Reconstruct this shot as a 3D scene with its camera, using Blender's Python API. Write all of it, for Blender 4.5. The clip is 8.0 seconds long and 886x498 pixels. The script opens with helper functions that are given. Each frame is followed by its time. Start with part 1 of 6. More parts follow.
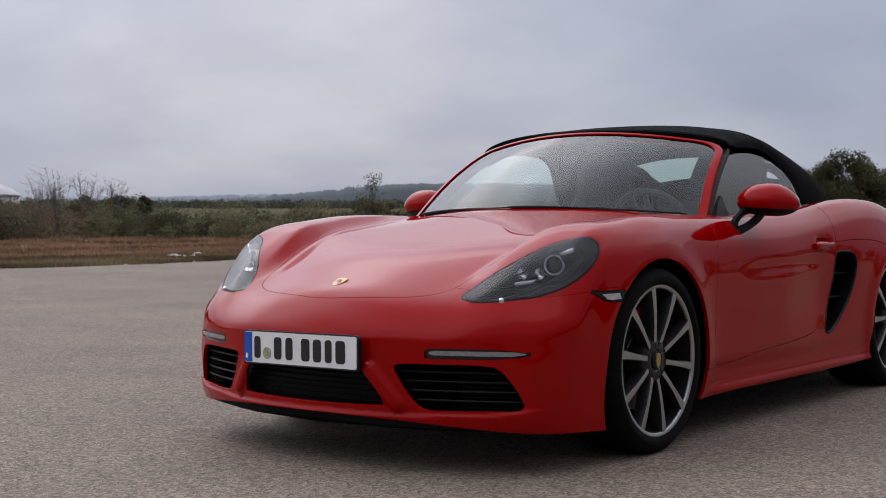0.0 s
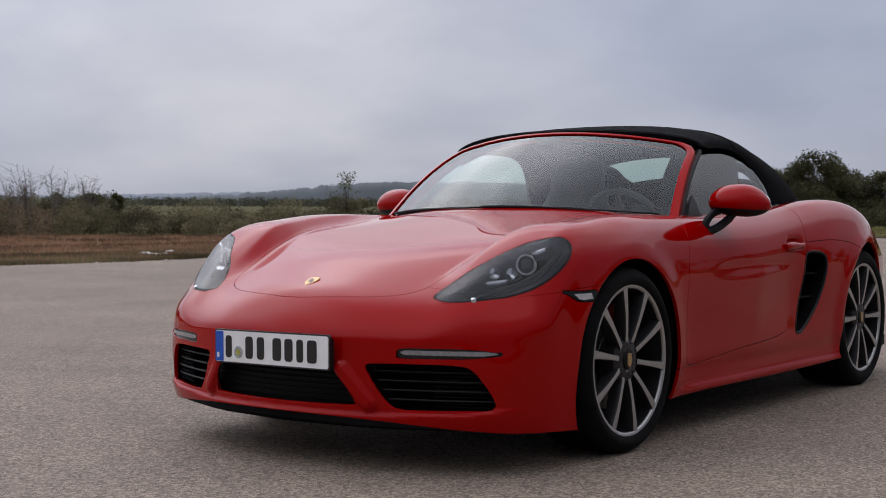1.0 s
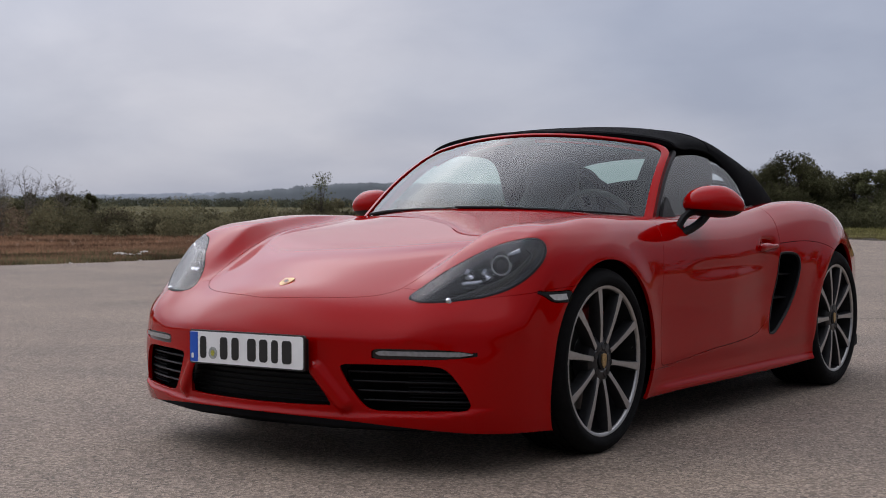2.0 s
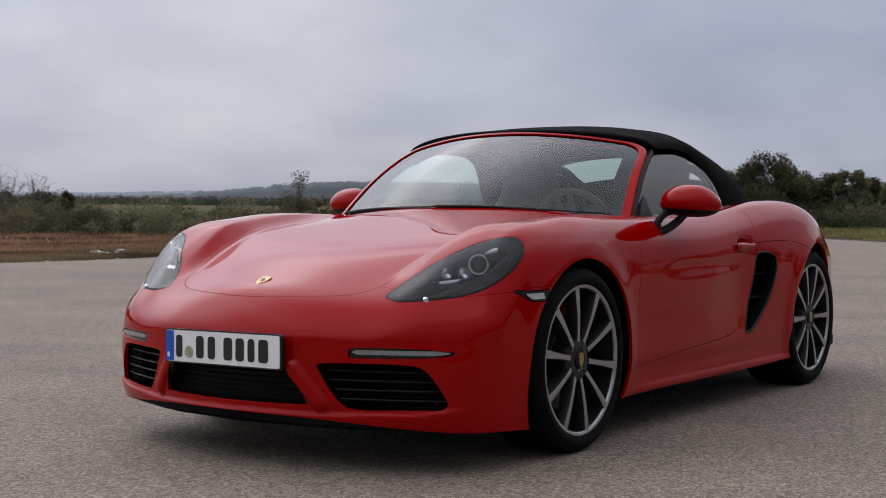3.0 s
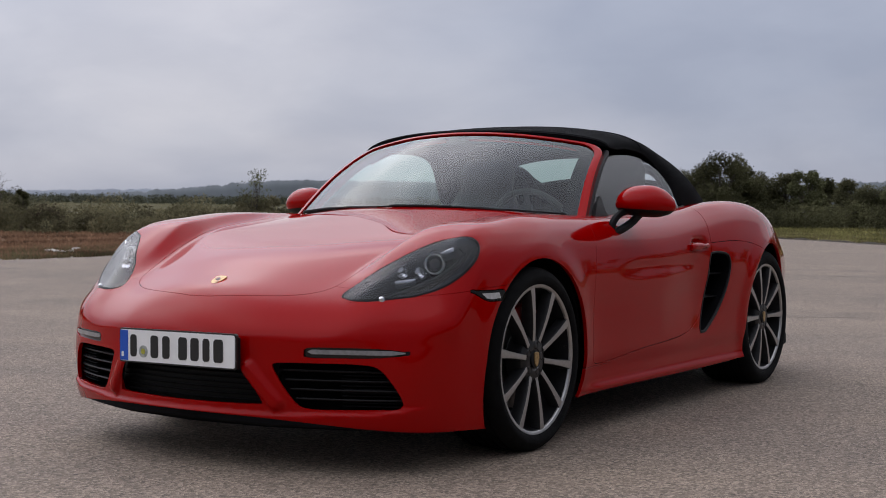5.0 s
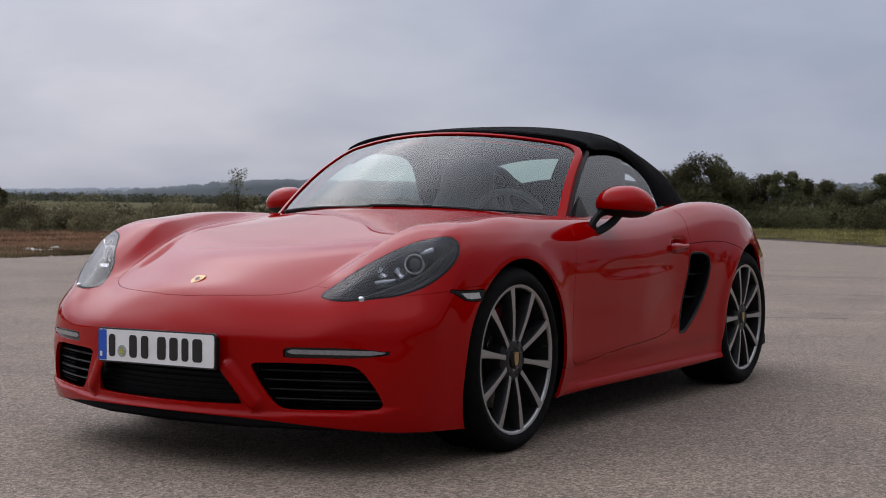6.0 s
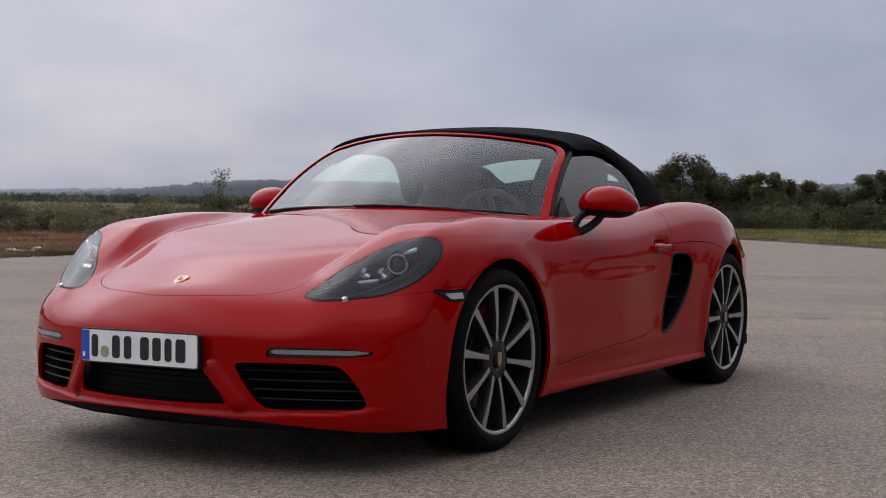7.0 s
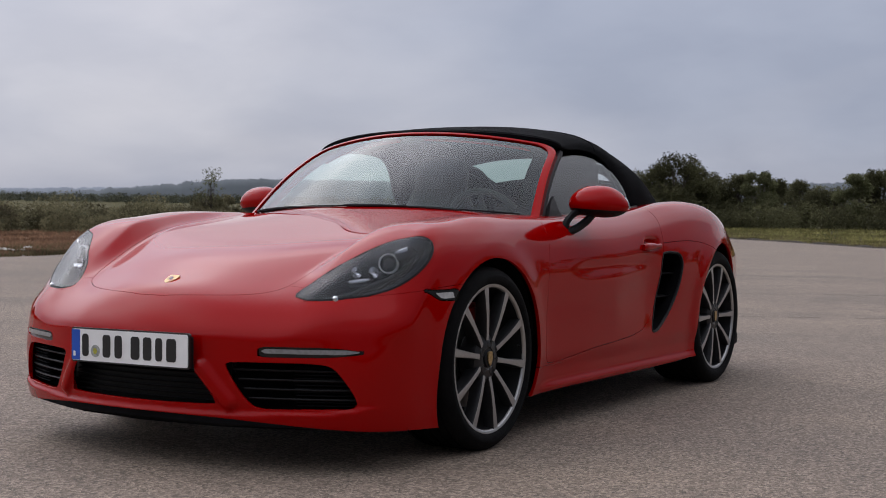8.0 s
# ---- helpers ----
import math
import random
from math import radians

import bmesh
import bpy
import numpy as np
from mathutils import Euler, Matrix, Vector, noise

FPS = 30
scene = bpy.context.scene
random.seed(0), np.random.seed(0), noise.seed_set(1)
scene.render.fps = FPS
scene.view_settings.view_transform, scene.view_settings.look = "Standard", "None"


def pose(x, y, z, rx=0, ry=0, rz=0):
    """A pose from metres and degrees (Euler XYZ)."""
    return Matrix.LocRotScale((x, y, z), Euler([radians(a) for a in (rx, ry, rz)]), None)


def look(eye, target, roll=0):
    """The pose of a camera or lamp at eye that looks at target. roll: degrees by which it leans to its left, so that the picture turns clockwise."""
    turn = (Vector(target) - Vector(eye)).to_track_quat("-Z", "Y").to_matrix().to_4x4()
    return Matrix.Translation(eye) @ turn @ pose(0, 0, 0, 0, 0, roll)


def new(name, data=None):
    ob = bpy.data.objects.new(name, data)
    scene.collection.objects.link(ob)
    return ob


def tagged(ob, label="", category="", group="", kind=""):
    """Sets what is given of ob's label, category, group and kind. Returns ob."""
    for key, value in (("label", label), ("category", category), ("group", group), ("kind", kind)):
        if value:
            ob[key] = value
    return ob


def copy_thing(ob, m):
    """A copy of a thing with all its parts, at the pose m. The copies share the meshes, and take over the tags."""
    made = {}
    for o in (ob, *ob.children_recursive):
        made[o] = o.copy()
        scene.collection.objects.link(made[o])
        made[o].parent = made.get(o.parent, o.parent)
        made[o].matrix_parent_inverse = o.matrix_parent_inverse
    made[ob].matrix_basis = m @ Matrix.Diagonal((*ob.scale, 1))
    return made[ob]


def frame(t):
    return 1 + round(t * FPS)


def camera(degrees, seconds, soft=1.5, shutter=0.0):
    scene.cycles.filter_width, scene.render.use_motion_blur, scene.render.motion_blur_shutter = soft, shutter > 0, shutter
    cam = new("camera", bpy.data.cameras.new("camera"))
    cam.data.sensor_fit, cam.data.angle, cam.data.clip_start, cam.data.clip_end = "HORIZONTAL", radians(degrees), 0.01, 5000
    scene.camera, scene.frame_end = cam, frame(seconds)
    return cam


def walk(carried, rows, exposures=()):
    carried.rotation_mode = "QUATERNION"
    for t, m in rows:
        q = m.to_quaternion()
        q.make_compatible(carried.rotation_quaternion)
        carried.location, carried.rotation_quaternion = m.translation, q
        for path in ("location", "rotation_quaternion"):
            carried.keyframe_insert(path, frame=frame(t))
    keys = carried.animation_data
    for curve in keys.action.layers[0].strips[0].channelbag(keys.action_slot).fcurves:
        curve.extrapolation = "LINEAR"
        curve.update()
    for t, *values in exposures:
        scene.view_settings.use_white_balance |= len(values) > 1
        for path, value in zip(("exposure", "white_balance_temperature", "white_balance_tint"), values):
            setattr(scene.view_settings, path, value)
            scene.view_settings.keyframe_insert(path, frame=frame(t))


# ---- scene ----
# ---- camera: a slow pan from a tripod ----
cam = camera(36.9, 8.0, soft=0.95)
cam.data.dof.use_dof, cam.data.dof.focus_distance, cam.data.dof.aperture_fstop = True, 5.6, 8.0
PATH = [
    (0, (3.035, -4.091, 0.795), (1.817, -2.505, 0.757), 0.0),
    (0.5, (3.037, -4.093, 0.797), (1.835, -2.495, 0.758), 0.2),
    (1, (3.037, -4.087, 0.798), (1.851, -2.477, 0.758), 0.2),
    (1.5, (3.039, -4.089, 0.797), (1.868, -2.468, 0.758), 0.2),
    (3, (3.038, -4.081, 0.797), (1.909, -2.431, 0.757), 0.4),
    (3.5, (3.04, -4.078, 0.799), (1.922, -2.42, 0.758), 0.4),
    (4, (3.042, -4.08, 0.799), (1.939, -2.412, 0.758), 0.5),
    (4.5, (3.045, -4.083, 0.799), (1.956, -2.406, 0.758), 0.5),
    (6, (3.048, -4.08, 0.800), (1.996, -2.379, 0.759), 0.7),
    (6.5, (3.053, -4.085, 0.800), (2.013, -2.377, 0.759), 0.7),
    (7, (3.053, -4.086, 0.799), (2.022, -2.372, 0.759), 0.7),
    (7.5, (3.057, -4.089, 0.799), (2.033, -2.371, 0.759), 0.7),
    (8, (3.057, -4.09, 0.800), (2.038, -2.37, 0.759), 0.7),
]
walk(cam, [(t, look(eye, target, roll)) for t, eye, target, roll in PATH])

# ---- light: an overcast afternoon ----
SUN_ELEVATION, SUN_AZIMUTH = 42.0, 288.0     # degrees; azimuth clockwise from +y


def nodes_of(owner):
    owner.use_nodes = True
    tree = owner.node_tree
    tree.nodes.clear()
    return tree


def link(tree, a, b):
    tree.links.new(a, b)


def build_world():
    world = bpy.data.worlds.new("overcast_sky")
    scene.world = world
    tree = nodes_of(world)
    N = tree.nodes
    out = N.new("ShaderNodeOutputWorld")
    back = N.new("ShaderNodeBackground")
    sky = N.new("ShaderNodeTexSky")
    sky.sky_type, sky.sun_disc = "NISHITA", False
    sky.sun_elevation, sky.sun_rotation = radians(SUN_ELEVATION), radians(SUN_AZIMUTH)
    sky.air_density, sky.dust_density = 1.0, 2.0
    # a cloud deck, flattened towards the horizon
    co = N.new("ShaderNodeTexCoord")
    sep = N.new("ShaderNodeSeparateXYZ")
    link(tree, co.outputs["Generated"], sep.inputs[0])
    high = N.new("ShaderNodeMath"); high.operation = "MAXIMUM"; high.inputs[1].default_value = 0.0
    link(tree, sep.outputs["Z"], high.inputs[0])
    lift = N.new("ShaderNodeMath"); lift.operation = "ADD"; lift.inputs[1].default_value = 0.32
    link(tree, high.outputs[0], lift.inputs[0])
    flat = N.new("ShaderNodeVectorMath"); flat.operation = "DIVIDE"
    comb = N.new("ShaderNodeCombineXYZ")
    for k in range(3):
        link(tree, lift.outputs[0], comb.inputs[k])
    link(tree, co.outputs["Generated"], flat.inputs[0])
    link(tree, comb.outputs[0], flat.inputs[1])

    def cloud(scale, detail, offset):
        mapping = N.new("ShaderNodeMapping")
        mapping.inputs["Location"].default_value = offset
        mapping.inputs["Scale"].default_value = (1, 1, 0.0)
        link(tree, flat.outputs[0], mapping.inputs["Vector"])
        tex = N.new("ShaderNodeTexNoise")
        tex.inputs["Scale"].default_value = scale
        tex.inputs["Detail"].default_value = detail
        tex.inputs["Roughness"].default_value = 0.52
        tex.inputs["Distortion"].default_value = 0.3
        link(tree, mapping.outputs[0], tex.inputs["Vector"])
        return tex.outputs["Fac"]

    big = N.new("ShaderNodeValToRGB")
    big.color_ramp.elements[0].position, big.color_ramp.elements[0].color = 0.36, (0.485, 0.528, 0.658, 1)
    big.color_ramp.elements[1].position, big.color_ramp.elements[1].color = 0.70, (0.73, 0.732, 0.812, 1)
    link(tree, cloud(0.95, 3.0, (3.1, 1.7, 0)), big.inputs[0])
    small = N.new("ShaderNodeValToRGB")
    small.color_ramp.elements[0].position, small.color_ramp.elements[0].color = 0.36, (0.93, 0.935, 0.95, 1)
    small.color_ramp.elements[1].position, small.color_ramp.elements[1].color = 0.66, (1.07, 1.065, 1.055, 1)
    link(tree, cloud(3.2, 5.0, (0.4, 5.2, 0)), small.inputs[0])
    both = N.new("ShaderNodeMix"); both.data_type, both.blend_type = "RGBA", "MULTIPLY"
    both.inputs["Factor"].default_value = 1.0
    link(tree, big.outputs[0], both.inputs["A"])
    link(tree, small.outputs[0], both.inputs["B"])
    # the deck is brighter overhead and behind the viewer than low ahead
    ramp = N.new("ShaderNodeValToRGB")
    ramp.color_ramp.elements[0].position, ramp.color_ramp.elements[0].color = 0.0, (0.93, 0.935, 0.96, 1)
    ramp.color_ramp.elements[1].position, ramp.color_ramp.elements[1].color = 0.92, (2.0, 1.97, 1.94, 1)
    low = ramp.color_ramp.elements.new(0.24)
    low.color = (1.15, 1.15, 1.16, 1)
    mid = ramp.color_ramp.elements.new(0.42)
    mid.color = (2.1, 2.08, 2.05, 1)
    upper = ramp.color_ramp.elements.new(0.62)
    upper.color = (2.2, 2.17, 2.13, 1)
    link(tree, high.outputs[0], ramp.inputs[0])
    deck = N.new("ShaderNodeMix"); deck.data_type, deck.blend_type = "RGBA", "MULTIPLY"
    deck.inputs["Factor"].default_value = 1.0
    link(tree, both.outputs["Result"], deck.inputs["A"])
    link(tree, ramp.outputs[0], deck.inputs["B"])
    # overhead the cloud's ragged underside stands out; towards the horizon haze evens it
    rag = N.new("ShaderNodeValToRGB")
    rag.color_ramp.elements[0].position, rag.color_ramp.elements[0].color = 0.38, (0.80, 0.81, 0.83, 1)
    rag.color_ramp.elements[1].position, rag.color_ramp.elements[1].color = 0.62, (1.22, 1.21, 1.19, 1)
    link(tree, cloud(3.0, 6.0, (7.3, 2.9, 0)), rag.inputs[0])
    rise = N.new("ShaderNodeMapRange")
    rise.inputs["From Min"].default_value, rise.inputs["From Max"].default_value = 0.2, 0.5
    link(tree, high.outputs[0], rise.inputs["Value"])
    torn = N.new("ShaderNodeMix"); torn.data_type, torn.blend_type = "RGBA", "MULTIPLY"
    link(tree, rise.outputs[0], torn.inputs["Factor"])
    link(tree, deck.outputs["Result"], torn.inputs["A"])
    link(tree, rag.outputs[0], torn.inputs["B"])
    # and brightest where the sun stands behind it
    toward = N.new("ShaderNodeVectorMath"); toward.operation = "DOT_PRODUCT"
    toward.inputs[1].default_value = (math.sin(radians(SUN_AZIMUTH)) * math.cos(radians(SUN_ELEVATION)), math.cos(radians(SUN_AZIMUTH)) * math.cos(radians(SUN_ELEVATION)), math.sin(radians(SUN_ELEVATION)))
    link(tree, co.outputs["Generated"], toward.inputs[0])
    glow = N.new("ShaderNodeValToRGB")
    glow.color_ramp.elements[0].position, glow.color_ramp.elements[0].color = 0.0, (0.27, 0.285, 0.31, 1)
    glow.color_ramp.elements[1].position, glow.color_ramp.elements[1].color = 1.0, (2.7, 2.63, 2.53, 1)
    for p, v in ((0.20, 0.32), (0.50, 0.45), (0.62, 0.84), (0.72, 1.0), (0.85, 1.04), (0.905, 1.12), (0.94, 1.5)):
        stop = glow.color_ramp.elements.new(p)
        stop.color = (v, v, v, 1)
    half = N.new("ShaderNodeMapRange")
    half.inputs["From Min"].default_value, half.inputs["From Max"].default_value = -1.0, 1.0
    link(tree, toward.outputs["Value"], half.inputs["Value"])
    link(tree, half.outputs[0], glow.inputs[0])
    lit = N.new("ShaderNodeMix"); lit.data_type, lit.blend_type = "RGBA", "MULTIPLY"
    lit.inputs["Factor"].default_value = 1.0
    link(tree, torn.outputs["Result"], lit.inputs["A"])
    link(tree, glow.outputs[0], lit.inputs["B"])
    dim = N.new("ShaderNodeMix"); dim.data_type, dim.blend_type = "RGBA", "MULTIPLY"
    dim.inputs["Factor"].default_value = 1.0
    dim.inputs["B"].default_value = (0.10, 0.10, 0.10, 1)
    link(tree, sky.outputs[0], dim.inputs["A"])
    mix = N.new("ShaderNodeMix"); mix.data_type = "RGBA"
    mix.inputs["Factor"].default_value = 0.92
    link(tree, dim.outputs["Result"], mix.inputs["A"])
    link(tree, lit.outputs["Result"], mix.inputs["B"])
    link(tree, mix.outputs["Result"], back.inputs["Color"])
    back.inputs["Strength"].default_value = 0.755
    link(tree, back.outputs[0], out.inputs[0])


build_world()
sun = new("sun", bpy.data.lights.new("sun", "SUN"))
sun.data.energy, sun.data.angle, sun.data.color = 0.75, radians(160), (1.0, 0.96, 0.9)
_a, _e = radians(SUN_AZIMUTH), radians(SUN_ELEVATION)
sun.matrix_world = look((math.sin(_a) * math.cos(_e) * 50, math.cos(_a) * math.cos(_e) * 50, math.sin(_e) * 50), (0, 0, 0))

# ---- materials ----
def material(name, color, rough=0.5, metal=0.0, coat=0.0, noise_scale=0.0, noise_amount=0.0, bump=0.0, bump_scale=0.0,
             spec=0.5, fine_scale=0.0, fine_amount=0.0, sheen=0.0):
    """A surface with its colour varied at up to two scales and a fine relief; scales are features per metre."""
    mat = bpy.data.materials.new(name)
    tree = nodes_of(mat)
    N = tree.nodes
    out = N.new("ShaderNodeOutputMaterial")
    bsdf = N.new("ShaderNodeBsdfPrincipled")
    link(tree, bsdf.outputs[0], out.inputs[0])
    bsdf.inputs["Base Color"].default_value = (*color, 1)
    bsdf.inputs["Roughness"].default_value = rough
    bsdf.inputs["Metallic"].default_value = metal
    bsdf.inputs["Coat Weight"].default_value = coat
    bsdf.inputs["Coat Roughness"].default_value = 0.02
    bsdf.inputs["Coat IOR"].default_value = 1.275
    bsdf.inputs["Specular IOR Level"].default_value = spec
    bsdf.inputs["Sheen Weight"].default_value = sheen
    if noise_amount or bump or fine_amount:
        co = N.new("ShaderNodeTexCoord")
        last = None
        for scale, amount in ((noise_scale, noise_amount), (fine_scale, fine_amount)):
            if not amount:
                continue
            tex = N.new("ShaderNodeTexNoise")
            tex.inputs["Scale"].default_value, tex.inputs["Detail"].default_value = scale, 4
            link(tree, co.outputs["Object"], tex.inputs["Vector"])
            rng = N.new("ShaderNodeMapRange")
            rng.inputs["From Min"].default_value, rng.inputs["From Max"].default_value = 0.3, 0.7
            rng.inputs["To Min"].default_value, rng.inputs["To Max"].default_value = 1 - amount, 1 + amount
            link(tree, tex.outputs["Fac"], rng.inputs["Value"])
            mul = N.new("ShaderNodeMix"); mul.data_type, mul.blend_type = "RGBA", "MULTIPLY"
            mul.inputs["Factor"].default_value = 1.0
            if last is None:
                mul.inputs["A"].default_value = (*color, 1)
            else:
                link(tree, last, mul.inputs["A"])
            link(tree, rng.outputs[0], mul.inputs["B"])
            last = mul.outputs["Result"]
        if last is not None:
            link(tree, last, bsdf.inputs["Base Color"])
        if bump:
            tex = N.new("ShaderNodeTexNoise")
            tex.inputs["Scale"].default_value, tex.inputs["Detail"].default_value = bump_scale, 3
            link(tree, co.outputs["Object"], tex.inputs["Vector"])
            bmp = N.new("ShaderNodeBump")
            bmp.inputs["Strength"].default_value, bmp.inputs["Distance"].default_value = bump, 0.01
            link(tree, tex.outputs["Fac"], bmp.inputs["Height"])
            link(tree, bmp.outputs[0], bsdf.inputs["Normal"])
    return mat


def clear(name, tint, rough=0.0, ior=1.45, opaque=0.0):
    """Thin glazing: a tinted clear sheet with a glass gloss."""
    mat = bpy.data.materials.new(name)
    tree = nodes_of(mat)
    N = tree.nodes
    out = N.new("ShaderNodeOutputMaterial")
    through_it = N.new("ShaderNodeBsdfTransparent")
    through_it.inputs["Color"].default_value = (*tint, 1)
    gloss = N.new("ShaderNodeBsdfGlossy")
    gloss.inputs["Roughness"].default_value = rough
    fres = N.new("ShaderNodeFresnel")
    fres.inputs["IOR"].default_value = ior
    mix = N.new("ShaderNodeMixShader")
    link(tree, fres.outputs[0], mix.inputs[0])
    link(tree, through_it.outputs[0], mix.inputs[1])
    link(tree, gloss.outputs[0], mix.inputs[2])
    link(tree, mix.outputs[0], out.inputs[0])
    return mat


PAINT = material("red_paint", (0.35, 0.0005, 0.0006), rough=0.5, coat=1.0, spec=0.0, fine_scale=900, fine_amount=0.04)
BLACK_PLASTIC = material("black_plastic", (0.007, 0.007, 0.008), rough=0.5, spec=0.22, noise_scale=30, noise_amount=0.25, bump=0.15, bump_scale=900)
GLOSS_BLACK = material("gloss_black", (0.008, 0.008, 0.009), rough=0.12, noise_scale=40, noise_amount=0.2)
DARK = material("dark_liner", (0.006, 0.006, 0.007), rough=0.85, spec=0.08, noise_scale=12, noise_amount=0.4)
RUBBER = material("tyre_rubber", (0.006, 0.006, 0.0065), rough=0.85, spec=0.12, noise_scale=25, noise_amount=0.3, bump=0.2, bump_scale=400)
ALLOY = material("machined_alloy", (0.46, 0.455, 0.45), rough=0.4, metal=0.9, noise_scale=60, noise_amount=0.08)
ALLOY_DARK = material("grey_lacquer", (0.026, 0.026, 0.028), rough=0.35, metal=0.4, noise_scale=60, noise_amount=0.15)
CHROME = material("chrome", (0.8, 0.8, 0.82), rough=0.08, metal=1.0, noise_scale=50, noise_amount=0.05)
STEEL = material("brake_steel", (0.22, 0.21, 0.20), rough=0.32, metal=1.0, noise_scale=40, noise_amount=0.2)
CALIPER = material("caliper_red", (0.16, 0.008, 0.007), rough=0.4, noise_scale=30, noise_amount=0.2)
CANVAS = material("black_canvas", (0.004, 0.0043, 0.0055), rough=0.9, noise_scale=9, noise_amount=0.2, fine_scale=700, fine_amount=0.3, bump=0.5, bump_scale=1100, spec=0.08)
LEATHER = material("dark_leather", (0.022, 0.022, 0.023), rough=0.55, noise_scale=14, noise_amount=0.25, bump=0.3, bump_scale=500)
GREY_TRIM = material("grey_trim", (0.07, 0.07, 0.072), rough=0.6, noise_scale=14, noise_amount=0.2, bump=0.2, bump_scale=500)
LAMP_GREY = material("lamp_grey", (0.028, 0.031, 0.037), rough=0.4, metal=0.0, spec=0.2, noise_scale=30, noise_amount=0.25)
LAMP_DARK = material("lamp_dark", (0.005, 0.0055, 0.007), rough=0.42, metal=0.0, spec=0.25, noise_scale=30, noise_amount=0.25)
GLASS = clear("screen_glass", (0.58, 0.75, 0.66), ior=1.72)
SIDE_GLASS = clear("side_glass", (0.93, 0.965, 0.955), ior=1.45)
LENS = clear("lamp_lens", (0.95, 0.96, 0.97), ior=1.44)
STRIP_LENS = material("strip_lens", (0.26, 0.26, 0.265), rough=0.2, coat=0.6, noise_scale=80, noise_amount=0.2)
FROST = material("frosted_lens", (0.55, 0.555, 0.56), rough=0.22, coat=0.6, noise_scale=80, noise_amount=0.15)
PLATE_WHITE = material("plate_white", (0.88, 0.88, 0.87), rough=0.35, noise_scale=20, noise_amount=0.04)
PLATE_BLUE = material("plate_blue", (0.01, 0.09, 0.52), rough=0.35, noise_scale=20, noise_amount=0.06)
PLATE_INK = material("plate_ink", (0.01, 0.01, 0.01), rough=0.4, noise_scale=50, noise_amount=0.2)
SEAL_GREY = material("seal_grey", (0.36, 0.38, 0.36), rough=0.5, noise_scale=120, noise_amount=0.3)
SEAL_YELLOW = material("seal_yellow", (0.42, 0.40, 0.05), rough=0.5, noise_scale=150, noise_amount=0.4)
GOLD = material("badge_gold", (0.52, 0.36, 0.17), rough=0.4, metal=0.8, noise_scale=150, noise_amount=0.35)
BADGE_RED = material("badge_red", (0.35, 0.02, 0.02), rough=0.3, coat=0.5, noise_scale=90, noise_amount=0.2)


def tarmac():
    """Pale worn paving: chippings, stains and shallow relief."""
    mat = bpy.data.materials.new("worn_tarmac")
    tree = nodes_of(mat)
    N = tree.nodes
    out = N.new("ShaderNodeOutputMaterial")
    bsdf = N.new("ShaderNodeBsdfPrincipled")
    link(tree, bsdf.outputs[0], out.inputs[0])
    bsdf.inputs["Roughness"].default_value = 0.85
    bsdf.inputs["Specular IOR Level"].default_value = 0.4
    co = N.new("ShaderNodeTexCoord")

    def tex(kind, scale, detail=4, stretch=None):
        n = N.new(kind)
        n.inputs["Scale"].default_value = scale
        if kind == "ShaderNodeTexNoise":
            n.inputs["Detail"].default_value = detail
            n.inputs["Roughness"].default_value = 0.6
        src = co.outputs["Object"]
        if stretch:
            m = N.new("ShaderNodeMapping")
            m.inputs["Scale"].default_value = stretch
            m.inputs["Rotation"].default_value = (0, 0, radians(-32))
            link(tree, src, m.inputs["Vector"])
            src = m.outputs[0]
        link(tree, src, n.inputs["Vector"])
        return n

    def ramp(src, stops):
        r = N.new("ShaderNodeValToRGB")
        e = r.color_ramp.elements
        while len(e) < len(stops):
            e.new(0.5)
        for k, (p, c) in enumerate(stops):
            e[k].position, e[k].color = p, (*c, 1)
        link(tree, src, r.inputs[0])
        return r.outputs[0]

    def mul(a, b, f=1.0):
        m = N.new("ShaderNodeMix"); m.data_type, m.blend_type = "RGBA", "MULTIPLY"
        m.inputs["Factor"].default_value = f
        link(tree, a, m.inputs["A"]); link(tree, b, m.inputs["B"])
        return m.outputs["Result"]

    stones = tex("ShaderNodeTexVoronoi", 110)
    chips = ramp(stones.outputs["Color"], [(0.0, (0.075, 0.059, 0.046)), (0.5, (0.212, 0.166, 0.129)), (1.0, (0.42, 0.334, 0.264))])
    grit = ramp(tex("ShaderNodeTexNoise", 260, 3).outputs["Fac"], [(0.32, (0.48, 0.48, 0.48)), (0.7, (1.5, 1.5, 1.5))])
    worn = ramp(tex("ShaderNodeTexNoise", 1.1, 5).outputs["Fac"], [(0.3, (0.86, 0.86, 0.87)), (0.7, (1.12, 1.11, 1.08))])
    lanes = ramp(tex("ShaderNodeTexNoise", 0.35, 3, (0.3, 1.1, 1)).outputs["Fac"], [(0.35, (0.89, 0.89, 0.90)), (0.65, (1.09, 1.08, 1.065))])
    specks = ramp(tex("ShaderNodeTexNoise", 42, 2).outputs["Fac"], [(0.70, (1, 1, 1)), (0.745, (0.35, 0.33, 0.31))])
    col = mul(mul(mul(mul(chips, grit), worn), lanes), specks)
    link(tree, col, bsdf.inputs["Base Color"])
    bmp = N.new("ShaderNodeBump")
    bmp.inputs["Strength"].default_value, bmp.inputs["Distance"].default_value = 0.7, 0.004
    link(tree, stones.outputs["Distance"], bmp.inputs["Height"])
    link(tree, bmp.outputs[0], bsdf.inputs["Normal"])
    return mat


TARMAC = tarmac()

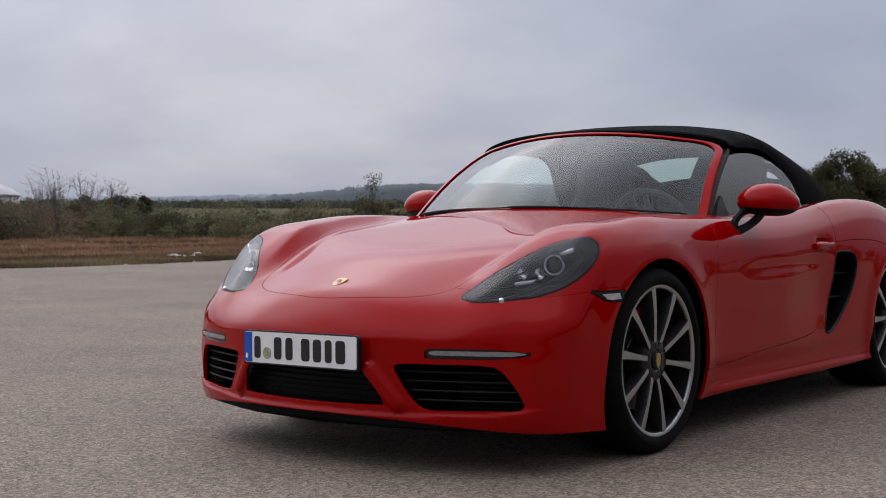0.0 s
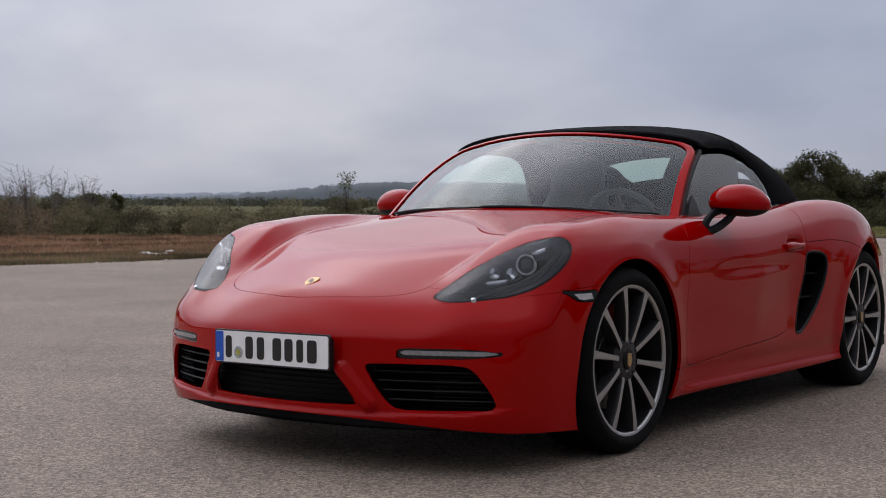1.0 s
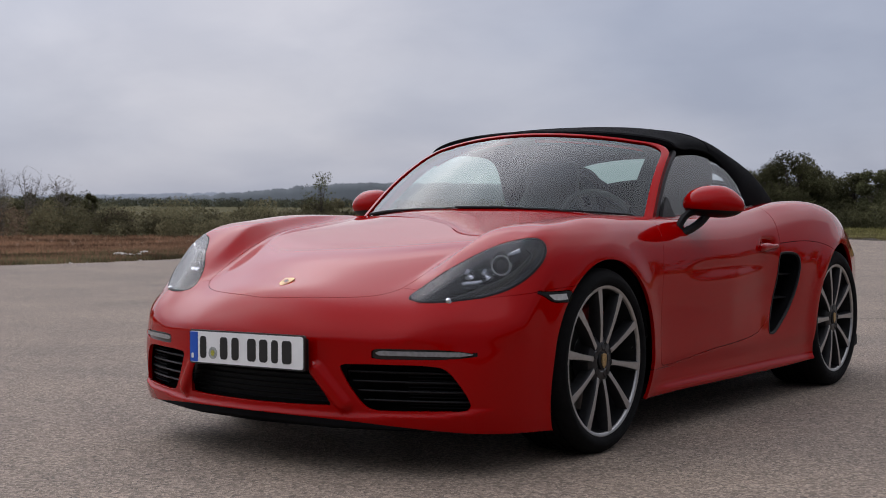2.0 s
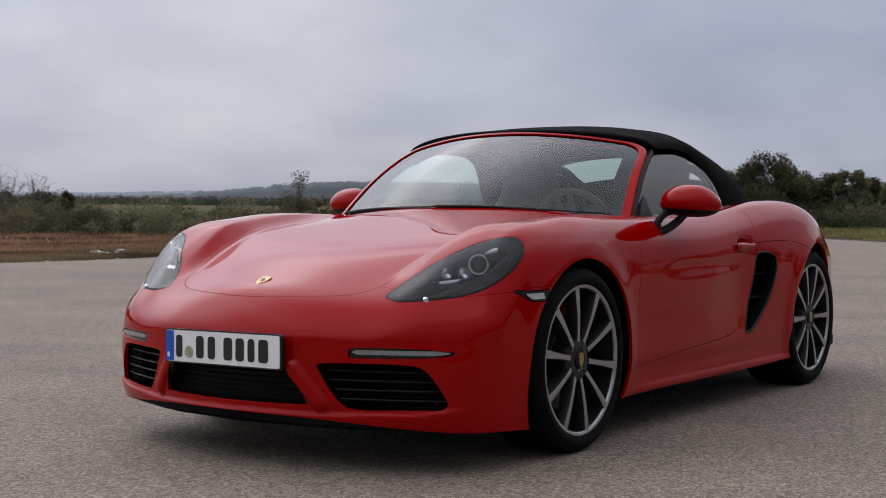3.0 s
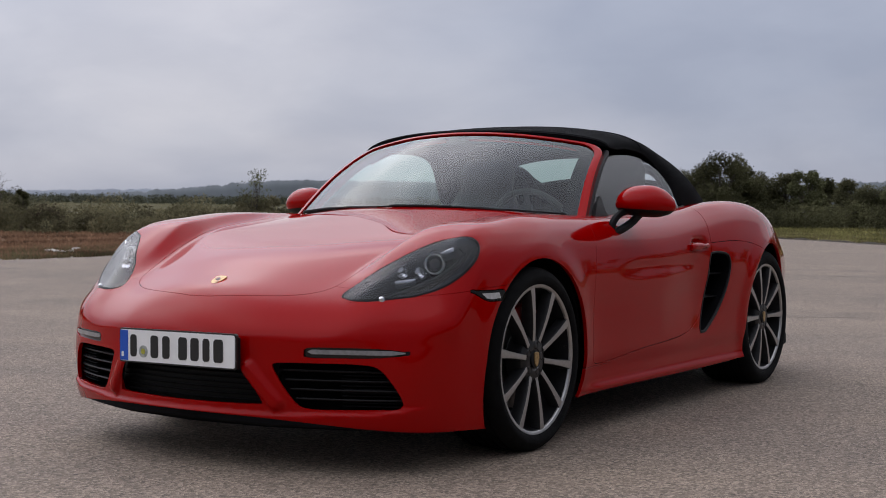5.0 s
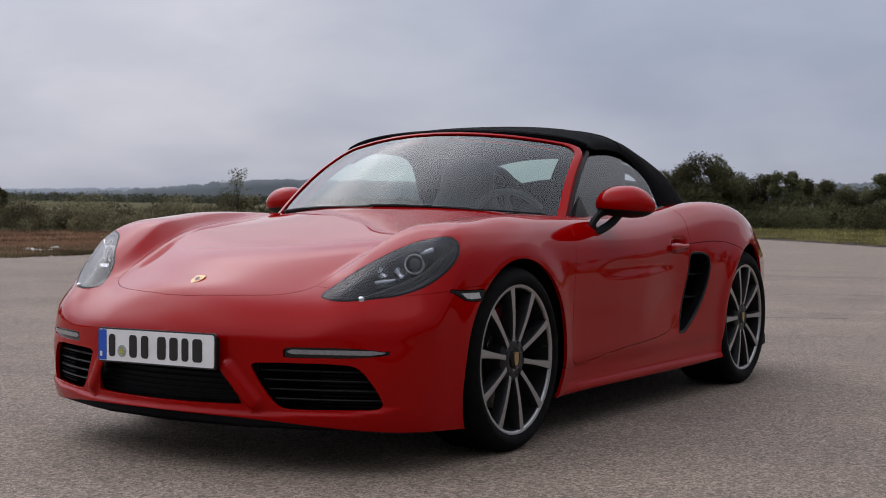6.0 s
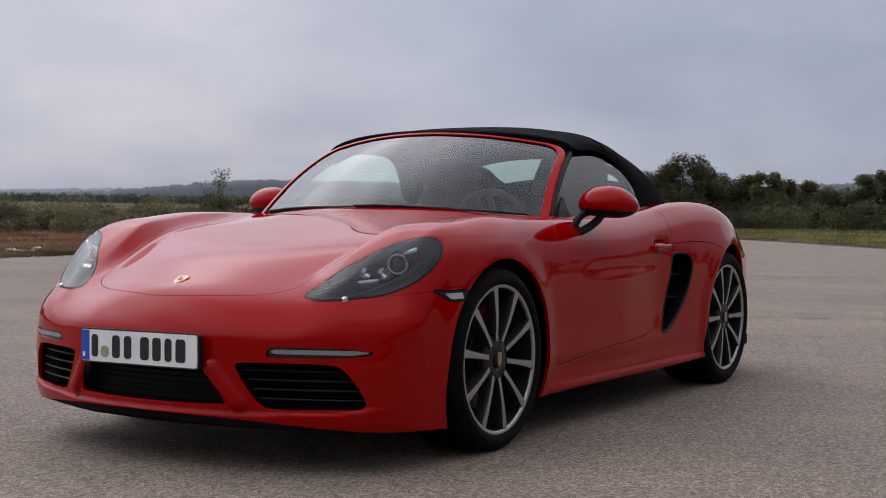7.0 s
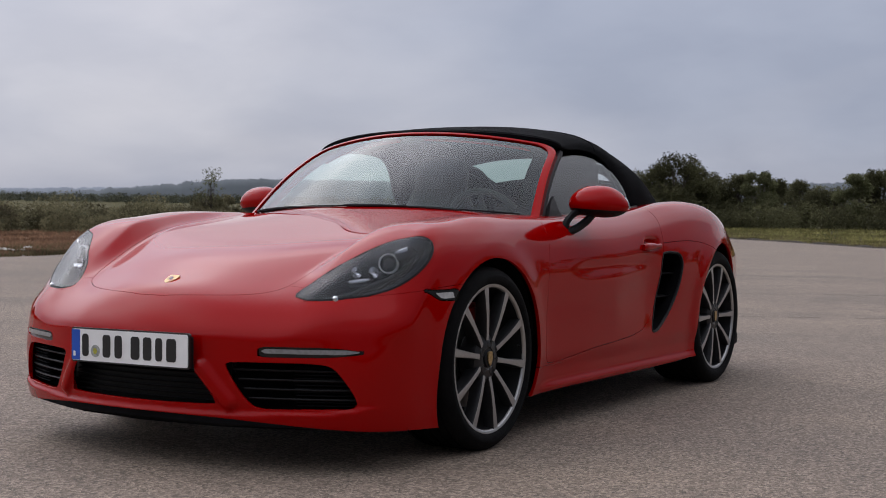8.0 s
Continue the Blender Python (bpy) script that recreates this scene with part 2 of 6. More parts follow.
# ---- small building tools ----
def finish(bm, name, mat, smooth=True):
    me = bpy.data.meshes.new(name)
    bm.to_mesh(me)
    bm.free()
    me.materials.append(mat)
    if smooth:
        me.polygons.foreach_set("use_smooth", [True] * len(me.polygons))
    return me


def part(name, bm, mat, parent, label="", smooth=True, sharp=35):
    """One mesh object under a thing or a part."""
    me = finish(bm, name, mat, smooth)
    if smooth and sharp:
        me.set_sharp_from_angle(angle=radians(sharp))
    ob = new(name, me)
    ob.parent = parent
    if label:
        ob["label"] = label
    return ob


def spline(pts):
    """A natural cubic spline through (t, value) points, straight beyond its ends."""
    t = np.array([p[0] for p in pts], float)
    v = np.array([p[1] for p in pts], float)
    n = len(t)
    h = np.diff(t)
    A = np.zeros((n, n)); b = np.zeros(n)
    A[0, 0] = A[-1, -1] = 1
    for i in range(1, n - 1):
        A[i, i - 1], A[i, i], A[i, i + 1] = h[i - 1], 2 * (h[i - 1] + h[i]), h[i]
        b[i] = 6 * ((v[i + 1] - v[i]) / h[i] - (v[i] - v[i - 1]) / h[i - 1])
    m = np.linalg.solve(A, b)

    def at(q):
        q = np.asarray(q, float)
        c = np.clip(q, t[0], t[-1])
        i = np.clip(np.searchsorted(t, c) - 1, 0, n - 2)
        d0, d1, hh = c - t[i], t[i + 1] - c, h[i]
        r = m[i] * d1 ** 3 / (6 * hh) + m[i + 1] * d0 ** 3 / (6 * hh) + (v[i] / hh - m[i] * hh / 6) * d1 + (v[i + 1] / hh - m[i + 1] * hh / 6) * d0
        s0 = (v[1] - v[0]) / h[0] - h[0] * m[1] / 6
        s1 = (v[-1] - v[-2]) / h[-1] + h[-1] * m[-2] / 6
        return r + np.where(q < t[0], (q - t[0]) * s0, 0) + np.where(q > t[-1], (q - t[-1]) * s1, 0)
    return at


def loop_curve(pts, closed=True, steps=10):
    """A smooth line (Catmull-Rom) through 2D or 3D points."""
    P = np.array(pts, float)
    n = len(P)
    out = []
    for i in range(n if closed else n - 1):
        if closed:
            a, b, c, d = P[i - 1], P[i], P[(i + 1) % n], P[(i + 2) % n]
        else:
            b, c = P[i], P[i + 1]
            a = P[i - 1] if i else 2 * b - c
            d = P[i + 2] if i + 2 < n else 2 * c - b
        for k in range(steps):
            u = k / steps
            out.append(0.5 * (2 * b + (c - a) * u + (2 * a - 5 * b + 4 * c - d) * u * u + (3 * b - a - 3 * c + d) * u ** 3))
    if not closed:
        out.append(P[-1])
    return np.array(out)


def outline_distance(poly):
    """Signed distance to a closed 2D outline, negative inside."""
    A = np.array(poly); B = np.roll(A, -1, 0)

    def at(p, q):
        p, q = np.asarray(p, float), np.asarray(q, float)
        best = np.full(p.shape, 1e9)
        inside = np.zeros(p.shape, bool)
        for (ax, ay), (bx, by) in zip(A, B):
            dx, dy = bx - ax, by - ay
            k = np.clip(((p - ax) * dx + (q - ay) * dy) / max(dx * dx + dy * dy, 1e-12), 0, 1)
            best = np.minimum(best, (p - ax - k * dx) ** 2 + (q - ay - k * dy) ** 2)
            if ay != by:
                cross = ((ay > q) != (by > q)) & (p < (bx - ax) * (q - ay) / (by - ay) + ax)
                inside ^= cross
        return np.where(inside, -1, 1) * np.sqrt(best)
    return at


def grid_mesh(P, closed_u=False, closed_v=False):
    """A bmesh of quads from an array of points P[u][v]."""
    bm = bmesh.new()
    nu, nv = len(P), len(P[0])
    V = [[bm.verts.new(P[i][j]) for j in range(nv)] for i in range(nu)]
    for i in range(nu if closed_u else nu - 1):
        for j in range(nv if closed_v else nv - 1):
            bm.faces.new((V[i][j], V[(i + 1) % nu][j], V[(i + 1) % nu][(j + 1) % nv], V[i][(j + 1) % nv]))
    return bm


def thicken(bm, d):
    """Give an open sheet a thickness d, to the side its normals look away from."""
    bmesh.ops.recalc_face_normals(bm, faces=bm.faces)
    bmesh.ops.solidify(bm, geom=bm.faces[:], thickness=d)
    return bm


def sweep(line, radius, sides=8, squash=1.0, closed=False, cap=True, up=(0, 0, 1)):
    """A tube along a line; radius may be a list."""
    L = np.array(line, float)
    n = len(L)
    R = np.full(n, radius) if np.isscalar(radius) else np.array(radius, float)
    T = np.roll(L, -1, 0) - np.roll(L, 1, 0) if closed else np.gradient(L, axis=0)
    T /= np.linalg.norm(T, axis=1)[:, None] + 1e-12
    A = np.cross(T, np.array(up, float))
    A /= np.linalg.norm(A, axis=1)[:, None] + 1e-9
    B = np.cross(A, T)
    a = np.arange(sides) * 2 * np.pi / sides
    P = [[L[i] + R[i] * (np.cos(q) * A[i] + squash * np.sin(q) * B[i]) for q in a] for i in range(n)]
    bm = grid_mesh(P, closed, True)
    if cap and not closed:
        bm.verts.ensure_lookup_table()
        bm.faces.new([bm.verts[j] for j in range(sides)])
        bm.faces.new([bm.verts[(n - 1) * sides + j] for j in reversed(range(sides))])
    bmesh.ops.recalc_face_normals(bm, faces=bm.faces)
    return bm


def lathe(profile, sides=48, arc=1.0):
    """Turn (radius, x) points round the x axis."""
    P = []
    n = sides if arc == 1.0 else sides + 1
    for k in range(n):
        a = 2 * np.pi * arc * k / sides
        P.append([(x, r * math.cos(a), r * math.sin(a)) for r, x in profile])
    bm = grid_mesh(P, arc == 1.0, False)
    bmesh.ops.remove_doubles(bm, verts=bm.verts, dist=1e-6)
    bmesh.ops.recalc_face_normals(bm, faces=bm.faces)
    return bm


def block(lo, hi, bevel=0.0, segments=2):
    bm = bmesh.new()
    bmesh.ops.create_cube(bm, size=1)
    lo, hi = Vector(lo), Vector(hi)
    for v in bm.verts:
        v.co = Vector([lo[k] + (v.co[k] + 0.5) * (hi[k] - lo[k]) for k in range(3)])
    if bevel:
        bmesh.ops.bevel(bm, geom=bm.edges[:], offset=bevel, segments=segments, affect="EDGES", profile=0.5)
    return bm


def shift(bm, m):
    bmesh.ops.transform(bm, matrix=m, verts=bm.verts)
    return bm


def mirrored(bm):
    """A copy of bm on the other side of x = 0."""
    other = bm.copy()
    for v in other.verts:
        v.co.x = -v.co.x
    bmesh.ops.reverse_faces(other, faces=other.faces)
    return other


def merge(a, b):
    me = bpy.data.meshes.new("joined")
    b.to_mesh(me)
    b.free()
    a.from_mesh(me)
    bpy.data.meshes.remove(me)
    return a


def prism(poly, place, depth):
    """A plate of the 2D outline poly; place(u, v, w) gives the 3D point at depth w."""
    bm = bmesh.new()
    front = [bm.verts.new(place(u, v, 0)) for u, v in poly]
    rear = [bm.verts.new(place(u, v, depth)) for u, v in poly]
    bm.faces.new(front)
    bm.faces.new(rear[::-1])
    n = len(poly)
    for i in range(n):
        bm.faces.new((front[i], rear[i], rear[(i + 1) % n], front[(i + 1) % n]))
    bmesh.ops.recalc_face_normals(bm, faces=bm.faces)
    return bm


def thing(name, place, label, category, group="", kind=""):
    ob = new(name)
    ob.matrix_world = place
    ob.empty_display_size = 0.1
    return tagged(ob, label, category, group, kind)

# ---- the car's skin: a smooth field cut into panels ----
# car axes: x to its left, -y ahead, front axle at y = 0
CENTRE = spline([(-1.05, 0.25), (-0.905, 0.449), (-0.86, 0.511), (-0.815, 0.557), (-0.72, 0.601), (-0.5, 0.686), (-0.25, 0.745), (0, 0.793), (0.2, 0.830),
                 (0.4, 0.866), (0.7, 0.897), (1.5, 0.88), (2.2, 0.9), (2.8, 0.87), (3.2, 0.8), (3.6, 0.7)])
VALLEY = spline([(-1.05, 0.2), (-0.83, 0.449), (-0.75, 0.528), (-0.643, 0.590), (-0.54, 0.636), (-0.4, 0.697), (-0.255, 0.744), (-0.1, 0.773), (0.1, 0.792),
                 (0.3, 0.809), (0.6, 0.830), (1.2, 0.845), (2.0, 0.895), (2.4, 0.89), (2.9, 0.82), (3.6, 0.65)])
VALLEY_X = spline([(-1.0, 0.42), (-0.643, 0.44), (-0.54, 0.45), (-0.255, 0.51), (0, 0.56), (0.3, 0.6), (0.7, 0.63), (2.0, 0.6), (3.6, 0.45)])
CREST = spline([(-1.05, 0.12), (-0.79, 0.451), (-0.73, 0.518), (-0.68, 0.562), (-0.6, 0.620), (-0.5, 0.692), (-0.4, 0.75), (-0.335, 0.781), (-0.147, 0.812), (0.02, 0.829), (0.2, 0.837),
                (0.45, 0.836), (0.7, 0.833), (1.2, 0.848), (1.6, 0.872), (1.9, 0.908), (2.15, 0.920), (2.4, 0.903), (2.65, 0.850), (3.0, 0.75), (3.6, 0.58)])
CREST_X = spline([(-1.0, 0.52), (-0.8, 0.545), (-0.6, 0.58), (-0.335, 0.63), (-0.147, 0.66), (0.15, 0.70), (0.45, 0.715), (0.8, 0.71), (1.2, 0.70),
                  (1.6, 0.70), (2.0, 0.735), (2.4, 0.76), (3.0, 0.7), (3.6, 0.58)])
FALL = spline([(-1.0, 0.024), (-0.7, 0.028), (-0.5, 0.030), (-0.3, 0.026), (0, 0.025), (0.5, 0.026), (1.4, 0.028), (2.0, 0.03), (2.6, 0.05), (3.6, 0.06)])
NOSE = spline([(0, -0.905), (0.2, -0.889), (0.345, -0.856), (0.5, -0.802), (0.65, -0.733), (0.75, -0.668), (0.80, -0.622), (0.84, -0.56), (0.9, -0.43), (1.1, 0.1)])
NOSE_Z = spline([(0.0, 0.14), (0.1, 0.06), (0.15, 0.033), (0.19, 0.018), (0.26, 0.006), (0.33, 0.0), (0.42, -0.001), (0.46, 0.0), (0.5, 0.02), (0.56, 0.08), (0.65, 0.16), (0.75, 0.235), (1.0, 0.5)])
SIDE_Y = (-0.9, -0.6, -0.35, 0.0, 0.4, 0.8, 1.2, 1.6, 2.0, 2.475, 3.0, 3.4, 3.6)
SIDE = [
    (0.00, (0.720, 0.770, 0.800, 0.800, 0.760, 0.750, 0.750, 0.750, 0.770, 0.797, 0.707, 0.595, 0.535)),
    (0.13, (0.770, 0.805, 0.835, 0.838, 0.800, 0.795, 0.795, 0.800, 0.815, 0.812, 0.687, 0.565, 0.505)),
    (0.22, (0.780, 0.815, 0.842, 0.848, 0.824, 0.818, 0.818, 0.820, 0.832, 0.821, 0.702, 0.585, 0.525)),
    (0.35, (0.780, 0.820, 0.846, 0.852, 0.828, 0.823, 0.822, 0.823, 0.836, 0.828, 0.712, 0.595, 0.535)),
    (0.52, (0.780, 0.820, 0.846, 0.853, 0.831, 0.828, 0.827, 0.829, 0.846, 0.833, 0.717, 0.605, 0.545)),
    (0.66, (0.770, 0.805, 0.836, 0.846, 0.828, 0.826, 0.825, 0.828, 0.848, 0.831, 0.712, 0.595, 0.535)),
    (0.80, (0.740, 0.775, 0.800, 0.815, 0.797, 0.792, 0.788, 0.792, 0.820, 0.809, 0.682, 0.555, 0.495)),
    (0.95, (0.660, 0.700, 0.730, 0.750, 0.730, 0.720, 0.710, 0.715, 0.755, 0.767, 0.667, 0.535, 0.475)),
    (1.10, (0.580, 0.620, 0.650, 0.670, 0.650, 0.640, 0.630, 0.635, 0.675, 0.687, 0.587, 0.455, 0.395)),
]


class Table:
    """Values on a regular grid, read back smoothly."""

    def __init__(self, a0, a1, b0, b1, step, rows):
        self.a0, self.b0, self.step = a0, b0, step
        self.na, self.nb = int(round((a1 - a0) / step)) + 1, int(round((b1 - b0) / step)) + 1
        self.v = rows(a0 + step * np.arange(self.na), b0 + step * np.arange(self.nb))

    def at(self, a, b):
        fa = np.clip((a - self.a0) / self.step, 1, self.na - 2.001)
        fb = np.clip((b - self.b0) / self.step, 1, self.nb - 2.001)
        i, j = fa.astype(int), fb.astype(int)
        i, j = np.minimum(i, self.na - 3), np.minimum(j, self.nb - 3)
        u, w = fa - i, fb - j

        def weights(x):
            return ((-x + 2 * x * x - x ** 3) / 2, (2 - 5 * x * x + 3 * x ** 3) / 2, (x + 4 * x * x - 3 * x ** 3) / 2, (-x * x + x ** 3) / 2)
        wu, ww = weights(u), weights(w)
        return sum(wu[p] * ww[q] * self.v[i + p - 1, j + q - 1] for p in range(4) for q in range(4))


def bump(v, lo, hi, soft):
    """1 between lo and hi, falling softly to 0 outside."""
    s = lambda q: np.clip(q, 0, 1) ** 2 * (3 - 2 * np.clip(q, 0, 1))
    return s((v - lo) / soft + 0.5) * s((hi - v) / soft + 0.5)


def smax(a, b, k):
    h = np.maximum(k - np.abs(a - b), 0) / k
    return np.maximum(a, b) + h * h * k * 0.25


def top_rows(ys, xs):
    out = np.zeros((len(ys), len(xs)))
    for k, y in enumerate(ys):
        c, v, f, xv, xc, d = CENTRE(y), VALLEY(y), CREST(y), VALLEY_X(y), CREST_X(y), FALL(y)
        # fuller shoulders over the headlights
        ease = lambda q: min(1.0, max(0.0, q)) ** 2 * (3 - 2 * min(1.0, max(0.0, q)))
        g = ease((y + 0.62) / 0.25) * ease((0.62 - y) / 0.6)
        d, e, h = d * (1 - 0.8 * g), 0.11 - 0.08 * g, 0.43 - 0.12 * g
        w, rise = xc - xv, max(f - v, 0.012)
        hood = c - (c - v) * (np.abs(xs) / xv) ** 2.2
        fender = spline([(xc - 2.2 * w, v - rise * 2.2 - 0.02), (xc - 1.5 * w, v - rise * 0.9), (xc - w, v), (xc - 0.5 * w, f - rise * 0.36), (xc - 0.16 * w, f - rise * 0.035), (xc, f), (xc + 0.09, f - d),
                         (xc + 0.2, f - d - e), (xc + 0.4, f - d - h)])(np.abs(xs))
        slope = v + (np.abs(xs) - xc + w) * rise / (0.55 * w)
        crease = ease((y + 0.60) / 0.14) * ease((0.75 - y) / 0.35)
        fender = fender * (1 - crease) + crease * np.where(np.abs(xs) > xc, fender, -smax(-slope, -(f - rise * 0.10 * (np.abs(xs) - xc) ** 2 / (0.5 * w) ** 2), 0.002))
        half = [(0.5 * xv, c - (c - v) * 0.22), (xv, v), (xc, f), (xc + 0.09, f - d), (xc + 0.2, f - d - e), (xc + 0.4, f - d - h)]
        plain = spline([(-a, b) for a, b in reversed(half)] + [(0, c)] + half)(xs)
        t = min(1.0, max(0.0, (-0.58 - y) / 0.16))
        t = t * t * (3 - 2 * t)
        soft = min(1.0, max(0.0, (y + 0.15) / 0.5))
        out[k] = smax(hood, fender, 0.014 + 0.024 * soft * soft * (3 - 2 * soft)) * (1 - t) + plain * t
    return out


def side_rows(ys, zs):
    levels = [spline(list(zip(SIDE_Y, row)))(ys) for _, row in SIDE]
    return np.array([spline([(z, lv[k]) for (z, _), lv in zip(SIDE, levels)])(zs) for k in range(len(ys))])


def softened(v, along, across):
    """A gaussian blur of a table, in cells."""
    for axis, s in ((0, along), (1, across)):
        n = int(3 * s) + 1
        k = np.exp(-0.5 * (np.arange(-n, n + 1) / s) ** 2)
        k /= k.sum()
        pad = [(0, 0), (0, 0)]; pad[axis] = (n, n)
        p = np.pad(v, pad, mode="reflect", reflect_type="odd")
        v = sum(w * np.take(p, np.arange(q, q + v.shape[axis]), axis=axis) for q, w in enumerate(k))
    return v


TOP = Table(-1.1, 3.7, -0.1, 1.1, 0.01, top_rows)
TOP.v = softened(TOP.v, 3.0, 0.4)
FLANK = Table(-1.1, 3.7, 0.0, 1.1, 0.02, side_rows)
FLANK.v = softened(FLANK.v, 3.0, 0.8)


def skin(x, y, z):
    """Below 0 inside the car's body."""
    X = np.abs(x)
    top = (z - TOP.at(y, X)) * 0.93
    flank = X - FLANK.at(y, z)
    # swollen lips round both wheel arches, and the scoop in the door towards the air intake
    for ya, za, r, amount in ((0.0, 0.33, 0.375, 0.008), (2.45, 0.34, 0.385, 0.012)):
        d = np.sqrt((y - ya) ** 2 + (z - za) ** 2) - r
        flank = flank - amount * np.exp(-(d / 0.06) ** 2)
    flank = flank + 0.024 * bump(y - 0.12 * (z - 0.5), 1.30, 1.70, 0.44) * bump(z, 0.40, 0.62, 0.34)
    # the sill: hollow under the door, rolled out along its foot
    sill = bump(y, 0.42, 2.2, 0.3)
    flank = flank - 0.013 * bump(z, 0.0, 0.188, 0.034) * sill + 0.007 * np.exp(-((z - 0.245) / 0.04) ** 2) * sill
    # a shallow groove under the door's waist line
    flank = flank + 0.0052 * np.exp(-((z - 0.630 - 0.02 * (y - 1.2)) / 0.031) ** 2) * bump(y, 0.78, 1.54, 0.32)
    flank = flank + 0.020 * np.exp(-((y - 1.55) / 0.07) ** 4 - ((z - 0.722) / 0.018) ** 2)
    # the lip's ledge, and the raised struts beside the middle intake
    ledge = 0.194 + 0.05 * np.maximum(X - 0.35, 0) ** 1.3 + 0.12 * np.maximum(X - 0.66, 0)
    out = 0.013 * bump(z, 0.0, ledge, 0.018) * np.clip((0.80 - X) / 0.06, 0, 1)
    along = np.clip(((X - 0.272) * 0.085 + (z - 0.335) * -0.105) / (0.085 ** 2 + 0.105 ** 2), 0, 1)
    away = np.hypot(X - 0.272 - 0.085 * along, z - 0.335 + 0.105 * along)
    out = out + 0.019 * np.exp(-(away / 0.024) ** 4)
    nose = (NOSE(X) + NOSE_Z(z) - out - y) * 0.86
    tail = y - (3.42 - 0.18 * X * X - 0.25 * np.maximum(0.5 - z, 0))
    f = smax(top, flank, 0.085)
    f = smax(f, nose, 0.026 + 0.06 * bump(z, 0.0, 0.47, 0.12) * np.clip((X - 0.56) / 0.1, 0, 1))
    f = smax(f, tail, 0.12)
    return np.maximum(f, 0.06 - z)


def gradient(P, e=1e-3):
    g = np.stack([skin(*(P + d).T) - skin(*(P - d).T) for d in np.eye(3) * e], 1)
    return g / (np.linalg.norm(g, axis=1)[:, None] + 1e-12)


def settle(P, times=3, e=1e-3):
    for _ in range(times):
        g = np.stack([skin(*(P + d).T) - skin(*(P - d).T) for d in np.eye(3) * e], 1) / (2 * e)
        P = P - (skin(*P.T) / np.maximum((g * g).sum(1), 0.2))[:, None] * g
    return P


def surface_net(lo, hi, h):
    """Even quads over the zero of skin() in a box."""
    n = [int((b - a) / h) + 1 for a, b in zip(lo, hi)]
    ax = [lo[k] + h * np.arange(n[k]) for k in range(3)]
    V = np.zeros(n)
    for i in range(n[0]):
        Y, Z = np.meshgrid(ax[1], ax[2], indexing="ij")
        V[i] = skin(np.full(Y.size, ax[0][i]), Y.ravel(), Z.ravel()).reshape(Y.shape)
    S = V < 0
    corners = sum(S[a:n[0] - 1 + a, b:n[1] - 1 + b, c:n[2] - 1 + c].astype(int) for a in (0, 1) for b in (0, 1) for c in (0, 1))
    cells = (corners > 0) & (corners < 8)
    index = -np.ones(cells.shape, int)
    ids = np.argwhere(cells)
    index[tuple(ids.T)] = np.arange(len(ids))
    P = settle(np.array(lo) + h * (ids + 0.5), 5)
    quads = []
    for k in range(3):
        a = [slice(None)] * 3; b = [slice(None)] * 3
        a[k], b[k] = slice(0, -1), slice(1, None)
        change = S[tuple(a)] != S[tuple(b)]
        where = np.argwhere(change)
        inside_first = S[tuple(a)][tuple(where.T)]
        p, q = (k + 1) % 3, (k + 2) % 3
        ok = (where[:, p] > 0) & (where[:, q] > 0) & (where[:, p] < n[p] - 1) & (where[:, q] < n[q] - 1)
        where, inside_first = where[ok], inside_first[ok]
        ring = []
        for dp, dq in ((0, 0), (-1, 0), (-1, -1), (0, -1)):
            w = where.copy(); w[:, p] += dp; w[:, q] += dq
            ring.append(index[tuple(w.T)])
        ring = np.stack(ring, 1)
        ring[~inside_first] = ring[~inside_first][:, ::-1]
        quads.append(ring)
    quads = np.concatenate(quads)
    return P, quads[(quads >= 0).all(1)]


STEP = 0.0105
_P, _Q = surface_net((-0.0195, -1.0, 0.08), (0.95, 3.5, 0.99), STEP)
_me = bpy.data.meshes.new("skin")
_me.from_pydata(_P.tolist(), [], _Q.tolist())
SHELL = bmesh.new()
SHELL.from_mesh(_me)
bpy.data.meshes.remove(_me)


def coords(verts):
    return np.array([v.co for v in verts]).reshape(-1, 3)


